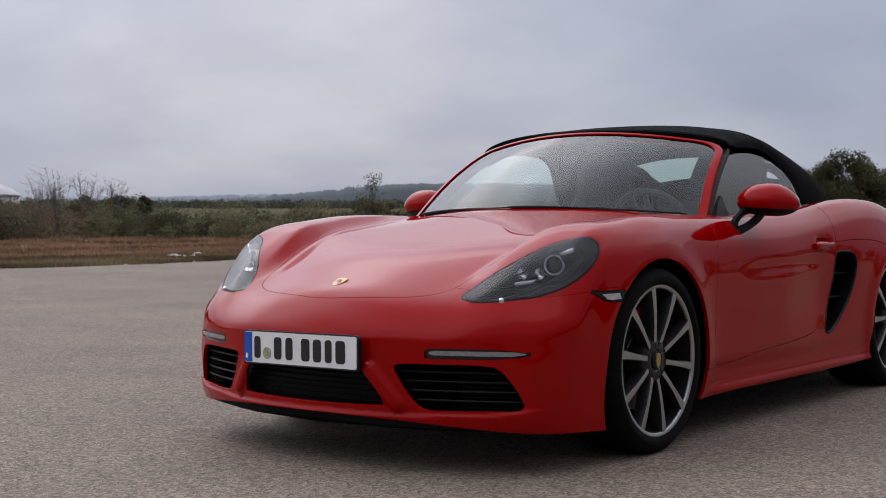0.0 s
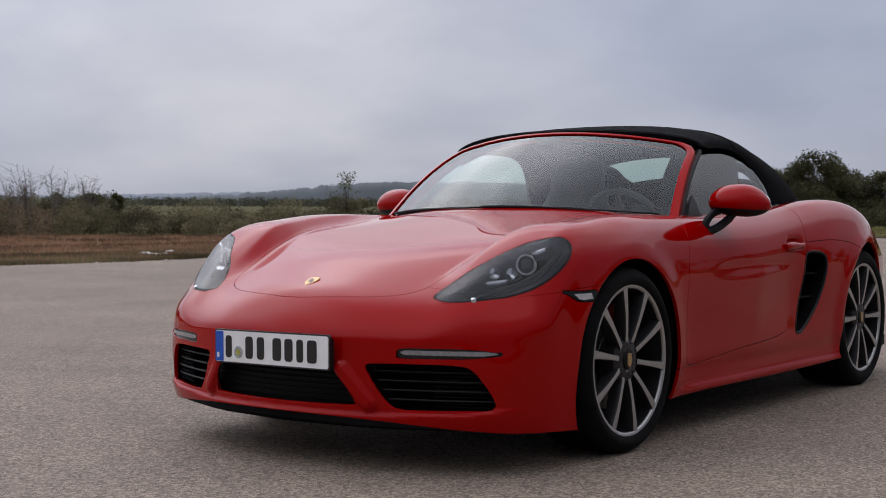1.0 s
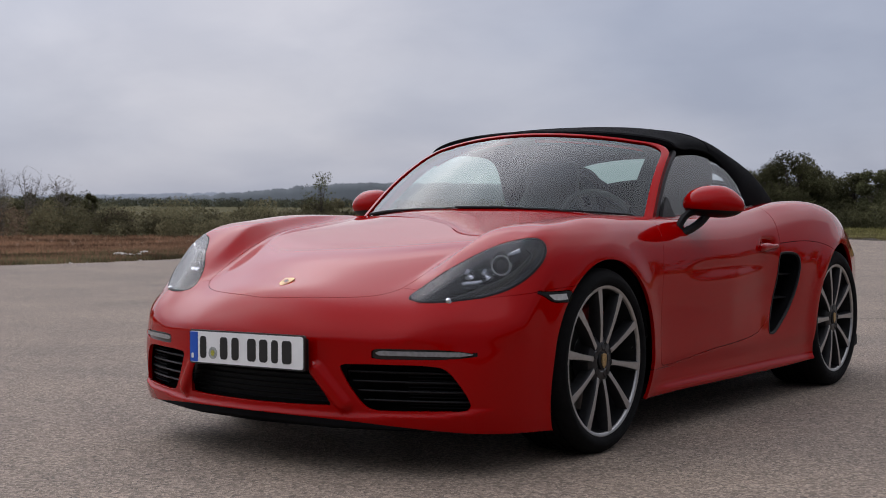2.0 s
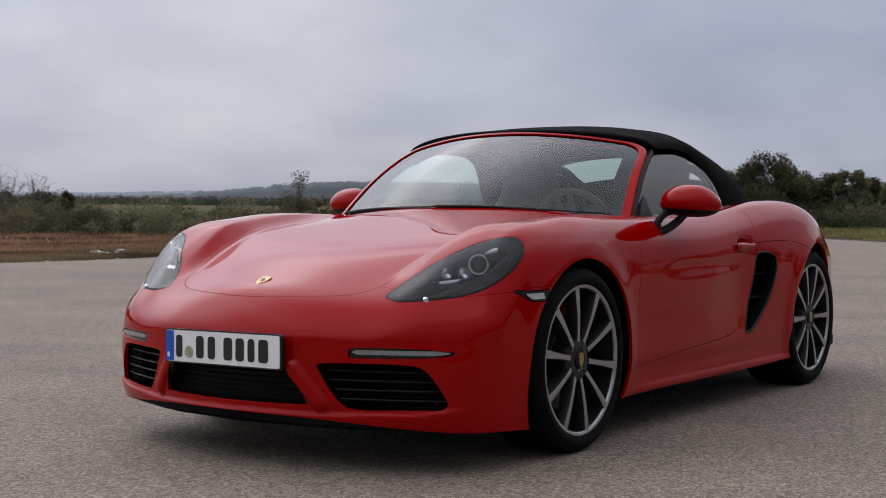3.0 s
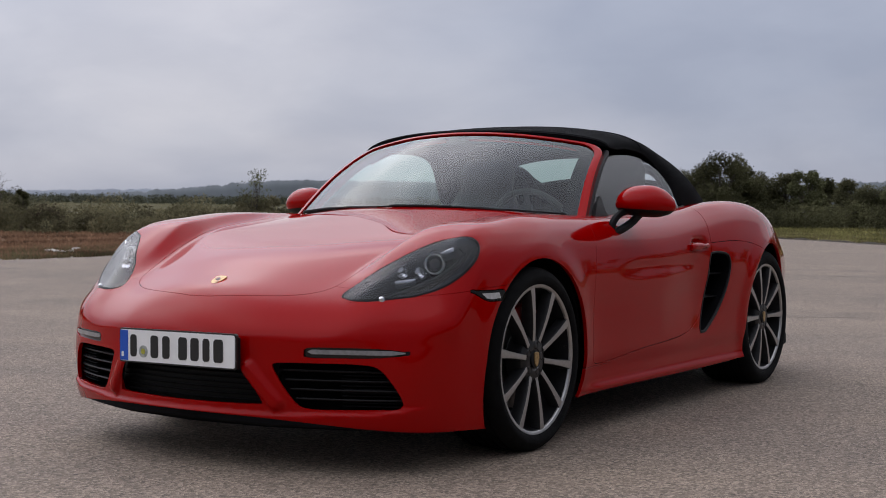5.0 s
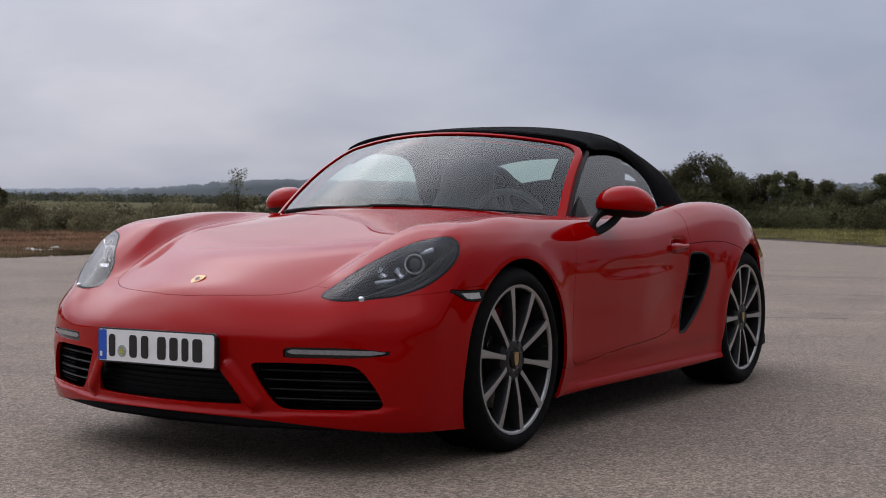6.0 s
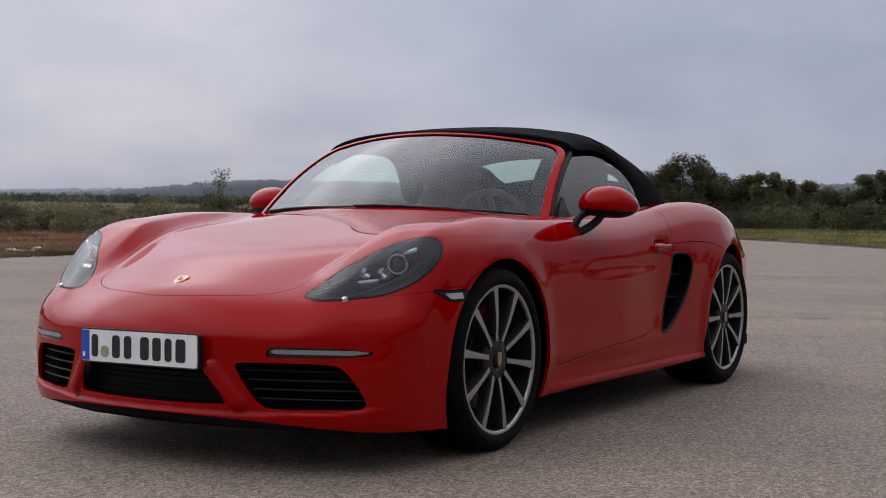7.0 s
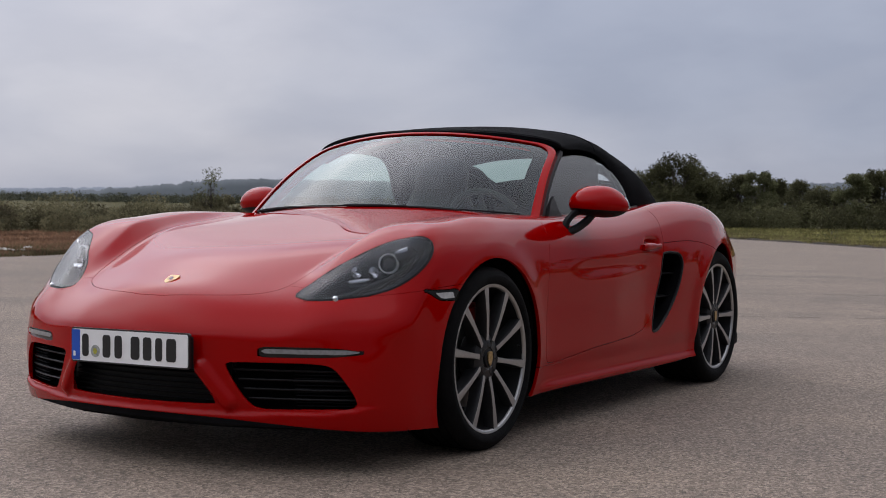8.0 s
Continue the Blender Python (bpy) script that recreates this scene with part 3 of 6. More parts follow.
def cut(bm, g, near=0.22):
    """Put edges along g(points) = 0, so that every face lies on one side of it."""
    verts = list(bm.verts)
    P = coords(verts)
    val = g(P)
    close = np.where(np.abs(val) < near * STEP)[0]
    if len(close):
        Q = P[close]
        e = 5e-4
        G = np.stack([g(Q + d) - g(Q - d) for d in np.eye(3) * e], 1) / (2 * e)
        Nn = gradient(Q)
        G -= (G * Nn).sum(1)[:, None] * Nn
        size = np.maximum((G * G).sum(1), 0.15)
        moved = Q - (val[close] / size)[:, None] * G
        for k, p in zip(close, moved):
            verts[k].co = p
        val[close] = 0
    value = {v: float(val[k]) for k, v in enumerate(verts)}
    crossing = [e for e in bm.edges if value[e.verts[0]] * value[e.verts[1]] < 0]
    on_line = [verts[k] for k in close]
    if crossing:
        A = np.array([e.verts[0].co for e in crossing]); B = np.array([e.verts[1].co for e in crossing])
        a, b = np.zeros(len(A)), np.ones(len(A))
        ga = g(A)
        for _ in range(10):
            m = (a + b) / 2
            gm = g(A + (B - A) * m[:, None])
            same = gm * ga > 0
            a, b = np.where(same, m, a), np.where(same, b, m)
        m = (a + b) / 2
        for e, t in zip(crossing, m):
            _, v = bmesh.utils.edge_split(e, e.verts[0], float(t))
            on_line.append(v)
        Pn = settle(coords(on_line), 2)
        for v, p in zip(on_line, Pn):
            v.co = p
    marked = set(on_line)
    faces = {f for v in on_line for f in v.link_faces}
    for f in faces:
        c = [v for v in f.verts if v in marked]
        if len(c) == 2 and len(f.verts) > 3:
            va, vb = c
            if not any(vb in e.verts for e in va.link_edges):
                bmesh.utils.face_split(f, va, vb)
        elif len(c) > 2 and len(f.verts) > 4:
            bmesh.ops.connect_verts(bm, verts=c)


def drop(bm, test):
    """Take out the faces whose middle passes the test."""
    faces = list(bm.faces)
    C = np.array([f.calc_center_median() for f in faces])
    keep = test(C)
    bmesh.ops.delete(bm, geom=[f for f, k in zip(faces, keep) if k], context="FACES")


def take(bm, test):
    """Cut the faces that pass the test out of bm, as a mesh of their own."""
    out = bm.copy()
    drop(out, lambda C: ~test(C))
    drop(bm, test)
    return out


# outlines; hood, headlight and cabin in plan (x, y), the others from the side (y, z) or the front (x, z)
HOOD = outline_distance(loop_curve([(-0.2, -0.784), (0, -0.812), (0.1, -0.804), (0.2, -0.784), (0.3, -0.747), (0.38, -0.702), (0.432, -0.652), (0.452, -0.59), (0.465, -0.5), (0.49, -0.34), (0.525, -0.18),
                                    (0.565, 0.05), (0.60, 0.3), (0.632, 0.45), (0.652, 0.56), (0.63, 0.66), (0.45, 0.64), (0.2, 0.60), (0, 0.60), (-0.2, 0.60), (-0.5, 0.60),
                                    (-0.60, 0.3), (-0.5, -0.3), (-0.43, -0.65)]))
LAMP = outline_distance(loop_curve([(0.495, -0.681), (0.493, -0.657), (0.518, -0.606), (0.548, -0.561), (0.59, -0.517), (0.634, -0.461), (0.681, -0.407), (0.732, -0.373), (0.767, -0.348), (0.789, -0.343), (0.804, -0.354), (0.813, -0.386), (0.808, -0.43), (0.792, -0.476), (0.766, -0.521), (0.727, -0.568), (0.68, -0.617), (0.621, -0.663), (0.556, -0.687), (0.509, -0.686)]))
CABIN = outline_distance(loop_curve([(-0.3, 0.437), (0, 0.402), (0.3, 0.437), (0.5, 0.508), (0.62, 0.582), (0.672, 0.72), (0.68, 1.0), (0.672, 1.6), (0.66, 2.0), (0.60, 2.3), (0.4, 2.47), (0, 2.5),
                                     (-0.4, 2.47), (-0.66, 2.0), (-0.67, 1.0), (-0.6, 0.6)]))
DOOR = outline_distance(loop_curve([(0.55, 0.90), (0.515, 0.80), (0.475, 0.66), (0.455, 0.5), (0.455, 0.36), (0.462, 0.285), (0.52, 0.268), (0.7, 0.278), (0.927, 0.297), (1.15, 0.308), (1.35, 0.322), (1.47, 0.348),
                                    (1.565, 0.41), (1.625, 0.51), (1.655, 0.61), (1.667, 0.69), (1.675, 0.76), (1.665, 0.90), (1.4, 0.98), (0.8, 0.98)], steps=6))
INTAKE = outline_distance(loop_curve([(1.655, 0.655), (1.69, 0.677), (1.80, 0.675), (1.855, 0.655), (1.865, 0.60), (1.82, 0.49), (1.74, 0.40), (1.64, 0.335), (1.585, 0.320), (1.555, 0.338), (1.592, 0.44), (1.635, 0.55)]))
GRILLE_MID = outline_distance(loop_curve([(-0.2, 0.345), (0, 0.345), (0.2, 0.345), (0.245, 0.332), (0.275, 0.30), (0.30, 0.255), (0.308, 0.232), (0.29, 0.222), (0, 0.218), (-0.29, 0.222), (-0.30, 0.255)]))
GRILLE_SIDE = outline_distance(loop_curve([(0.352, 0.352), (0.40, 0.358), (0.50, 0.359), (0.605, 0.358), (0.665, 0.347), (0.702, 0.30), (0.727, 0.245), (0.72, 0.222), (0.66, 0.216), (0.55, 0.213), (0.46, 0.213),
                                           (0.425, 0.225), (0.39, 0.27), (0.362, 0.32)]))
STRIP = outline_distance(loop_curve([(0.450, 0.392), (0.464, 0.407), (0.56, 0.409), (0.66, 0.408), (0.728, 0.400), (0.744, 0.389), (0.66, 0.379), (0.56, 0.377), (0.464, 0.377)]))
MARKER = outline_distance(loop_curve([(-0.445, 0.584), (-0.34, 0.584), (-0.27, 0.583), (-0.27, 0.549), (-0.32, 0.546), (-0.37, 0.549), (-0.412, 0.567)], steps=5))
HEM = spline([(-1.0, 0.19), (-0.9, 0.186), (-0.75, 0.158), (-0.5, 0.138), (-0.34, 0.13), (0.0, 0.14), (0.3, 0.155), (1.0, 0.16), (1.9, 0.166), (2.5, 0.19), (3.5, 0.24)])
SEAM = spline([(-0.9, 0.50), (-0.6, 0.565), (-0.5, 0.578), (-0.43, 0.586), (-0.2, 0.6), (0.5, 0.62)])
R_FRONT, R_REAR = 0.353, 0.372
FRONT_Z, REAR_Z = 0.328, 0.342


def arch(ya, za, r, long=1.0, foot=0.0):
    """The opening's outline; foot widens its front leg towards the ground."""
    def at(P):
        low = np.clip((za + 0.05 - P[:, 2]) / 0.24, 0, 1) ** 1.6 * foot * (P[:, 1] < ya)
        return np.sqrt(((P[:, 1] - ya) / (long + low)) ** 2 + (P[:, 2] - za) ** 2) - r
    return at


front_arch, rear_arch = arch(0.008, FRONT_Z, R_FRONT, 1.08, 0.17), arch(2.45, REAR_Z, R_REAR, 1.0, 0.22)
cut(SHELL, lambda P: P[:, 0]); drop(SHELL, lambda C: C[:, 0] < 0)
for v in SHELL.verts:
    if abs(v.co.x) < 1e-4:
        v.co.x = 0
hem = lambda P: P[:, 2] - HEM(P[:, 1])
cut(SHELL, hem); drop(SHELL, lambda C: hem(C) < 0)
for g in (front_arch, rear_arch):
    low = lambda P, g=g: np.where(P[:, 0] > 0.5, g(P), 1.0)
    cut(SHELL, low); drop(SHELL, lambda C: low(C) < 0)
cabin = lambda P: np.where(P[:, 2] > 0.7, CABIN(P[:, 0], P[:, 1]), 1.0)
cut(SHELL, cabin); drop(SHELL, lambda C: cabin(C) < 0)
in_plan = lambda d, z0=0.4: (lambda P: np.where(P[:, 2] > z0, d(P[:, 0], P[:, 1]), 1.0))
from_side = lambda d, x0=0.6: (lambda P: np.where(P[:, 0] > x0, d(P[:, 1], P[:, 2]), 1.0))
from_front = lambda d: (lambda P: np.where(P[:, 1] < -0.3, d(P[:, 0], P[:, 2]), 1.0))
for g in (from_front(GRILLE_MID), from_front(GRILLE_SIDE), from_front(STRIP), from_side(INTAKE)):
    cut(SHELL, g); drop(SHELL, lambda C: g(C) < 0)
g = from_side(MARKER); cut(SHELL, g); MARKER_SKIN = take(SHELL, lambda C: g(C) < 0)
g = in_plan(LAMP); cut(SHELL, g); LAMP_SKIN = take(SHELL, lambda C: g(C) < 0)
g = in_plan(HOOD); cut(SHELL, g); HOOD_SKIN = take(SHELL, lambda C: g(C) < 0)
g = from_side(DOOR); cut(SHELL, g); DOOR_SKIN = take(SHELL, lambda C: g(C) < 0)
cut(SHELL, lambda P: P[:, 2] - SEAM(np.minimum(P[:, 1], 0.3)))
tip = lambda P: np.where((P[:, 0] < 0.6) & (P[:, 2] > 0.45), P[:, 1] + 0.642, 1.0)
cut(SHELL, tip)
BUMPER_SKIN = take(SHELL, lambda C: np.where(C[:, 0] < 0.53, C[:, 1] < -0.642, (C[:, 1] < 0.0) & (C[:, 2] < SEAM(C[:, 1]))))
WAIST = spline([(1.5, 0.715), (1.65, 0.72), (1.9, 0.73), (2.1, 0.722), (2.3, 0.68), (2.6, 0.5)])
cut(SHELL, lambda P: np.where(P[:, 1] < 0.55, P[:, 2] - 0.262, 1.0))
cut(SHELL, lambda P: np.where((P[:, 1] > 1.5) & (P[:, 1] < 2.475), P[:, 2] - WAIST(P[:, 1]), 1.0))
FENDER_SKIN = take(SHELL, lambda C: (C[:, 1] < 0.62) & (C[:, 2] > 0.262))
SILL_SKIN = take(SHELL, lambda C: (C[:, 1] < 2.475) & (C[:, 0] > 0.4) & (C[:, 2] < np.where(C[:, 1] > 1.5, WAIST(C[:, 1]), 0.5)))
QUARTER_SKIN = SHELL


def panel(bm, gap=0.0016, lip=0.014):
    """Pull a panel back from its seams and turn its rims inwards. Returns the mesh's normals."""
    bm.normal_update()
    skin_verts = list(bm.verts)
    inward = {}
    rim = [e for e in bm.edges if len(e.link_faces) == 1]
    for e in rim:
        f = e.link_faces[0]
        d = (e.verts[1].co - e.verts[0].co).normalized()
        n = f.normal.cross(d)
        mid = (e.verts[0].co + e.verts[1].co) / 2
        if n.dot(f.calc_center_median() - mid) < 0:
            n = -n
        for v in e.verts:
            inward[v] = inward.get(v, Vector()) + n
    rim = [e for e in rim if not (abs(e.verts[0].co.x) < 1e-4 and abs(e.verts[1].co.x) < 1e-4)]
    on_rim = {v for e in rim for v in e.verts}
    P = coords(skin_verts)
    Nn = gradient(P)
    normal = {v: Vector(n) for v, n in zip(skin_verts, Nn)}
    for v in on_rim:
        d = inward[v].normalized()
        if abs(v.co.x) < 1e-4:
            d.x = 0
        v.co += d * gap
    extra = {}
    for e in rim:
        row = []
        for v in e.verts:
            if v not in extra:
                n = inward[v].normalized()
                if abs(v.co.x) < 1e-4:
                    n.x = 0
                a = bm.verts.new(v.co)
                mid = bm.verts.new(v.co - normal[v] * 0.003 - n * 0.0006)
                b = bm.verts.new(v.co - normal[v] * lip + n * 0.002)
                extra[v] = (a, mid, b)
                normal[a] = (normal[v] - n).normalized() if n.length else normal[v]
                normal[mid] = normal[b] = -n
            row.append(extra[v])
        f = e.link_faces[0]
        ordered = [l.vert for l in f.loops]
        i = ordered.index(e.verts[0])
        if ordered[(i + 1) % len(ordered)] is e.verts[1]:
            row = row[::-1]
        for k in (0, 1):
            bm.faces.new((row[0][k], row[1][k], row[1][k + 1], row[0][k + 1]))
    bm.verts.index_update()
    return [normal[v] for v in bm.verts]


def panel_part(name, bm, parent, mat, label="", whole=False, right=False, gap=0.0016, lip=0.014):
    src = bm.copy()
    normals = panel(src, gap, lip)
    me = bpy.data.meshes.new(name)
    src.to_mesh(me)
    src.free()
    V = np.array([v.co for v in me.vertices]); Nn = np.array(normals)
    faces = [list(p.vertices) for p in me.polygons]
    bpy.data.meshes.remove(me)
    flipV, flipN = V * (-1, 1, 1), Nn * (-1, 1, 1)
    if whole:
        k = len(V)
        faces = faces + [[i + k for i in f[::-1]] for f in faces]
        V, Nn = np.concatenate([V, flipV]), np.concatenate([Nn, flipN])
    elif right:
        V, Nn, faces = flipV, flipN, [f[::-1] for f in faces]
    me = bpy.data.meshes.new(name)
    me.from_pydata(V.tolist(), [], faces)
    me.materials.append(mat)
    me.polygons.foreach_set("use_smooth", [True] * len(faces))
    me.normals_split_custom_set_from_vertices(Nn.tolist())
    ob = new(name, me)
    ob.parent = parent
    if label:
        ob["label"] = label
    return ob


car = thing("sports_car", pose(0, 0, -0.006), "glossy red roadster with closed black fabric roof, parked on tarmac", "car")
panel_part("hood", HOOD_SKIN, car, PAINT, whole=True)
panel_part("front_bumper", BUMPER_SKIN, car, PAINT, whole=True, gap=0.0008)
for right in (False, True):
    panel_part("front_fender", FENDER_SKIN, car, PAINT, right=right, gap=0.0008)
    panel_part("side_sill", SILL_SKIN, car, PAINT, right=right)
panel_part("rear_body", QUARTER_SKIN, car, PAINT, whole=True)
DOORS = [panel_part("door", DOOR_SKIN, car, PAINT, right=right, gap=0.0024) for right in (False, True)]

# ---- where the skin lies ----
def root(fun, lo, hi, steps=40):
    lo, hi = np.array(lo, float), np.array(hi, float)
    for _ in range(steps):
        m = (lo + hi) / 2
        inside = fun(m) < 0
        hi, lo = np.where(inside, m, hi), np.where(inside, lo, m)
    return (lo + hi) / 2


def on_nose(x, z, inset=0.0):
    x, z = np.broadcast_arrays(np.asarray(x, float), np.asarray(z, float))
    y = root(lambda q: skin(x, q, z), np.full(x.shape, -1.3), np.full(x.shape, -0.2))
    return np.stack([x, y + inset, z], -1)


def on_flank(y, z, proud=0.0):
    y, z = np.broadcast_arrays(np.asarray(y, float), np.asarray(z, float))
    x = root(lambda q: skin(q, y, z), np.full(y.shape, 1.2), np.full(y.shape, 0.4))
    return np.stack([x + proud, y, z], -1)


def on_top(x, y, proud=0.0):
    x, y = np.broadcast_arrays(np.asarray(x, float), np.asarray(y, float))
    z = root(lambda q: skin(x, y, q), np.full(x.shape, 1.1), np.full(x.shape, 0.3))
    return np.stack([x, y, z + proud], -1)


def both_sides(name, build, mat, parent, label="", **kw):
    """The same part on the car's left and, mirrored, on its right."""
    bm = build()
    other = mirrored(bm)
    return [part(name, bm, mat, parent, label, **kw), part(name, other, mat, parent, label, **kw)]


# ---- wheels ----
SPOKE_STEPS = 12


def spoke_mesh(r0, r1):
    """One spoke along +z: a deep dark web with a machined face."""
    rows = []
    for k in range(SPOKE_STEPS + 1):
        u = k / SPOKE_STEPS
        r = r0 + (r1 - r0) * u
        w = 0.0062 + 0.003 * (1 - u) ** 3 + 0.0085 * u ** 1.6
        x = -0.012 + 0.010 * u ** 0.8 + 0.003 * math.sin(math.pi * u)
        deep = 0.05 - 0.012 * u
        rows.append([(x - deep, -w * 1.25, r), (x - 0.004, -w - 0.0022, r), (x, -w, r), (x + 0.0012, 0, r), (x, w, r), (x - 0.004, w + 0.0022, r), (x - deep, w * 1.25, r)])
    bm = grid_mesh(rows)
    bmesh.ops.recalc_face_normals(bm, faces=bm.faces)
    bm.faces.ensure_lookup_table()
    for f in bm.faces:
        on_face = all(abs(v.co.y) < 0.0175 and v.co.x > -0.0200 for v in f.verts)
        f.material_index = 1 if on_face and abs(f.normal.x) > 0.8 else 0
    return bm


def build_wheel(rim_r, tyre_r, width, turn):
    hub = new("wheel")
    hub.empty_display_size = 0.05
    # tyre, with five grooves round the tread
    prof = [(rim_r - 0.008, -0.012), (rim_r - 0.002, -0.001), (rim_r + 0.010, 0.007), (rim_r + 0.026, 0.0105), (tyre_r - 0.028, 0.008), (tyre_r - 0.014, 0.000), (tyre_r - 0.006, -0.010), (tyre_r - 0.001, -0.022)]
    n = 5
    span = width - 0.05
    for k in range(n):
        c = -0.025 - span * (k + 0.5) / n
        prof += [(tyre_r, c + 0.006), (tyre_r - 0.007, c + 0.0045), (tyre_r - 0.007, c - 0.0045), (tyre_r, c - 0.006)]
    prof += [(tyre_r - 0.002, -width + 0.022), (tyre_r - 0.012, -width + 0.004), (tyre_r - 0.03, -width - 0.008), (rim_r + 0.01, -width - 0.006), (rim_r - 0.008, -width + 0.01)]
    part("tyre", lathe(prof, 96), RUBBER, hub, "black low-profile tyre", sharp=40)
    # rim: machined outer ring, dark barrel
    ring = [(rim_r - 0.0145, -0.010), (rim_r - 0.0135, -0.003), (rim_r - 0.011, -0.001), (rim_r - 0.002, 0.0005), (rim_r, -0.002), (rim_r + 0.001, -0.008)]
    part("rim_ring", lathe(ring, 96), ALLOY, hub, "machined silver rim edge", sharp=50)
    barrel = [(rim_r - 0.0145, -0.010), (rim_r - 0.017, -0.03), (rim_r - 0.026, -0.075), (rim_r - 0.03, -0.14), (rim_r - 0.012, -width + 0.01), (rim_r, -width)]
    part("rim_barrel", lathe(barrel, 72), ALLOY_DARK, hub)
    centre = [(0.0, -0.016), (0.036, -0.016), (0.040, -0.013), (0.066, -0.014), (0.084, -0.024), (0.092, -0.05), (0.09, -0.08), (0.0, -0.09)]
    part("hub_disc", lathe(centre, 48), ALLOY_DARK, hub, "dark grey lacquered hub")
    cap = [(0.0, -0.007), (0.02, -0.0075), (0.030, -0.010), (0.032, -0.016)]
    hub_cap = part("hub_cap", lathe(cap, 32), LAMP_DARK, hub, "dark centre cap with gold badge")
    shield = [(-0.015, 0.023), (0, 0.026), (0.015, 0.023), (0.016, 0.0), (0.012, -0.015), (0, -0.026), (-0.012, -0.015), (-0.016, 0.0)]
    part("badge", prism(shield, lambda u, v, w: (-0.0045 - w, u, v), 0.004), GOLD, hub_cap)
    web = spoke_mesh(0.066, rim_r - 0.011)
    me = finish(web, "spoke", ALLOY_DARK)
    me.materials.append(ALLOY)
    me.set_sharp_from_angle(angle=radians(30))
    for k in range(10):
        ob = new("spoke", me)
        ob.parent = hub
        ob.matrix_local = pose(0, 0, 0, -(turn + 36 * k), 0, 0)
        ob["label"] = "machined silver spoke with dark sides"
    for k in range(5):
        a = radians(turn + 18 + 72 * k)
        bm = lathe([(0.0, -0.026), (0.010, -0.026), (0.0105, -0.018), (0.013, -0.012), (0.015, -0.014), (0.015, -0.028)], 12)
        shift(bm, Matrix.Translation((0, 0.05 * math.sin(a), 0.05 * math.cos(a))))
        part("wheel_bolt", bm, GLOSS_BLACK, hub)
    disc = [(0.09, -0.085), (0.175, -0.085), (0.177, -0.088), (0.177, -0.112), (0.175, -0.115), (0.09, -0.115)]
    part("brake_disc", lathe(disc, 64), STEEL, hub, "bare steel brake disc")
    cal = [(0.115, -0.055), (0.185, -0.055), (0.195, -0.07), (0.195, -0.135), (0.12, -0.14)]
    bm = lathe(cal, 48, 0.2)
    shift(bm, pose(0, 0, 0, 52, 0, 0))
    part("brake_caliper", bm, CALIPER, hub, "dark red brake caliper")
    bm = sweep([(0.002 - 0.02, math.sin(radians(turn + 92)) * (rim_r - 0.03), math.cos(radians(turn + 92)) * (rim_r - 0.03)), (-0.005, math.sin(radians(turn + 92)) * (rim_r - 0.048), math.cos(radians(turn + 92)) * (rim_r - 0.048))], 0.004, 8)
    part("valve", bm, BLACK_PLASTIC, hub)
    return hub


FACE_FRONT, FACE_REAR = 0.838, 0.812
front_wheel = build_wheel(0.264, 0.323, 0.235, -9)
front_wheel.parent = car
front_wheel.matrix_local = pose(FACE_FRONT, 0, FRONT_Z)
copy_thing(front_wheel, pose(-FACE_FRONT, 0, FRONT_Z, 0, 0, 180))
rear_wheel = build_wheel(0.268, 0.337, 0.265, -18)
rear_wheel.parent = car
rear_wheel.matrix_local = pose(FACE_REAR, 2.45, REAR_Z)
copy_thing(rear_wheel, pose(-FACE_REAR, 2.45, REAR_Z, 0, 0, 180))


def liner(ya, za, r, x0, x1):
    """The dark inside of a wheel arch."""
    P = []
    for k in range(29):
        a = radians(8 + 190 * k / 28)
        P.append([(x, ya + r * math.cos(a), za + r * math.sin(a)) for x in (x1, x1 - 0.04, 0.65, x0)])
    bm = grid_mesh(P)
    bm.verts.ensure_lookup_table()
    bm.faces.new([bm.verts[i * 4 + 3] for i in range(29)])
    return thicken(bm, 0.004)


both_sides("wheel_arch_liner", lambda: liner(0.008, FRONT_Z, R_FRONT * 1.095 + 0.012, 0.5, 0.80), DARK, car, "black wheel arch lining")
both_sides("wheel_arch_liner", lambda: liner(2.45, REAR_Z, R_REAR * 1.03 + 0.012, 0.45, 0.70), DARK, car, "black wheel arch lining")

# ---- underside ----
def underside():
    half = [(0.0, -0.85), (0.3, -0.82), (0.55, -0.73), (0.72, -0.6), (0.77, -0.4), (0.48, -0.36), (0.48, 0.37), (0.77, 0.40), (0.77, 2.07), (0.44, 2.09), (0.44, 2.86), (0.74, 2.88), (0.66, 3.25), (0.0, 3.38)]
    poly = half + [(-x, y) for x, y in reversed(half[1:-1])]
    return prism(poly, lambda u, v, w: (u, v, 0.20 - w), 0.055)


part("underside", underside(), DARK, car, "black underbody tray", smooth=False)


def splitter():
    rows = []
    for X in np.linspace(-0.815, 0.815, 61):
        a = abs(X)
        y = -0.905 + (NOSE(a) + 0.905)
        z = float(HEM(y)) + 0.004
        y = float(on_nose(a, z + 0.004)[1])
        fade = min(1.0, max(0.0, (0.62 - a) / 0.3))
        rows.append([(X, y + 0.010, z), (X, y + 0.004, z - 0.006), (X, y + 0.006, z - 0.006 - 0.020 * fade), (X, y + 0.016, z - 0.010 - 0.022 * fade), (X, y + 0.10, z - 0.004 - 0.016 * fade), (X, y + 0.10, z)])
    bm = grid_mesh(rows, False, True)
    bmesh.ops.recalc_face_normals(bm, faces=bm.faces)
    return bm


part("front_lip", splitter(), DARK, car, "matt black spoiler lip")

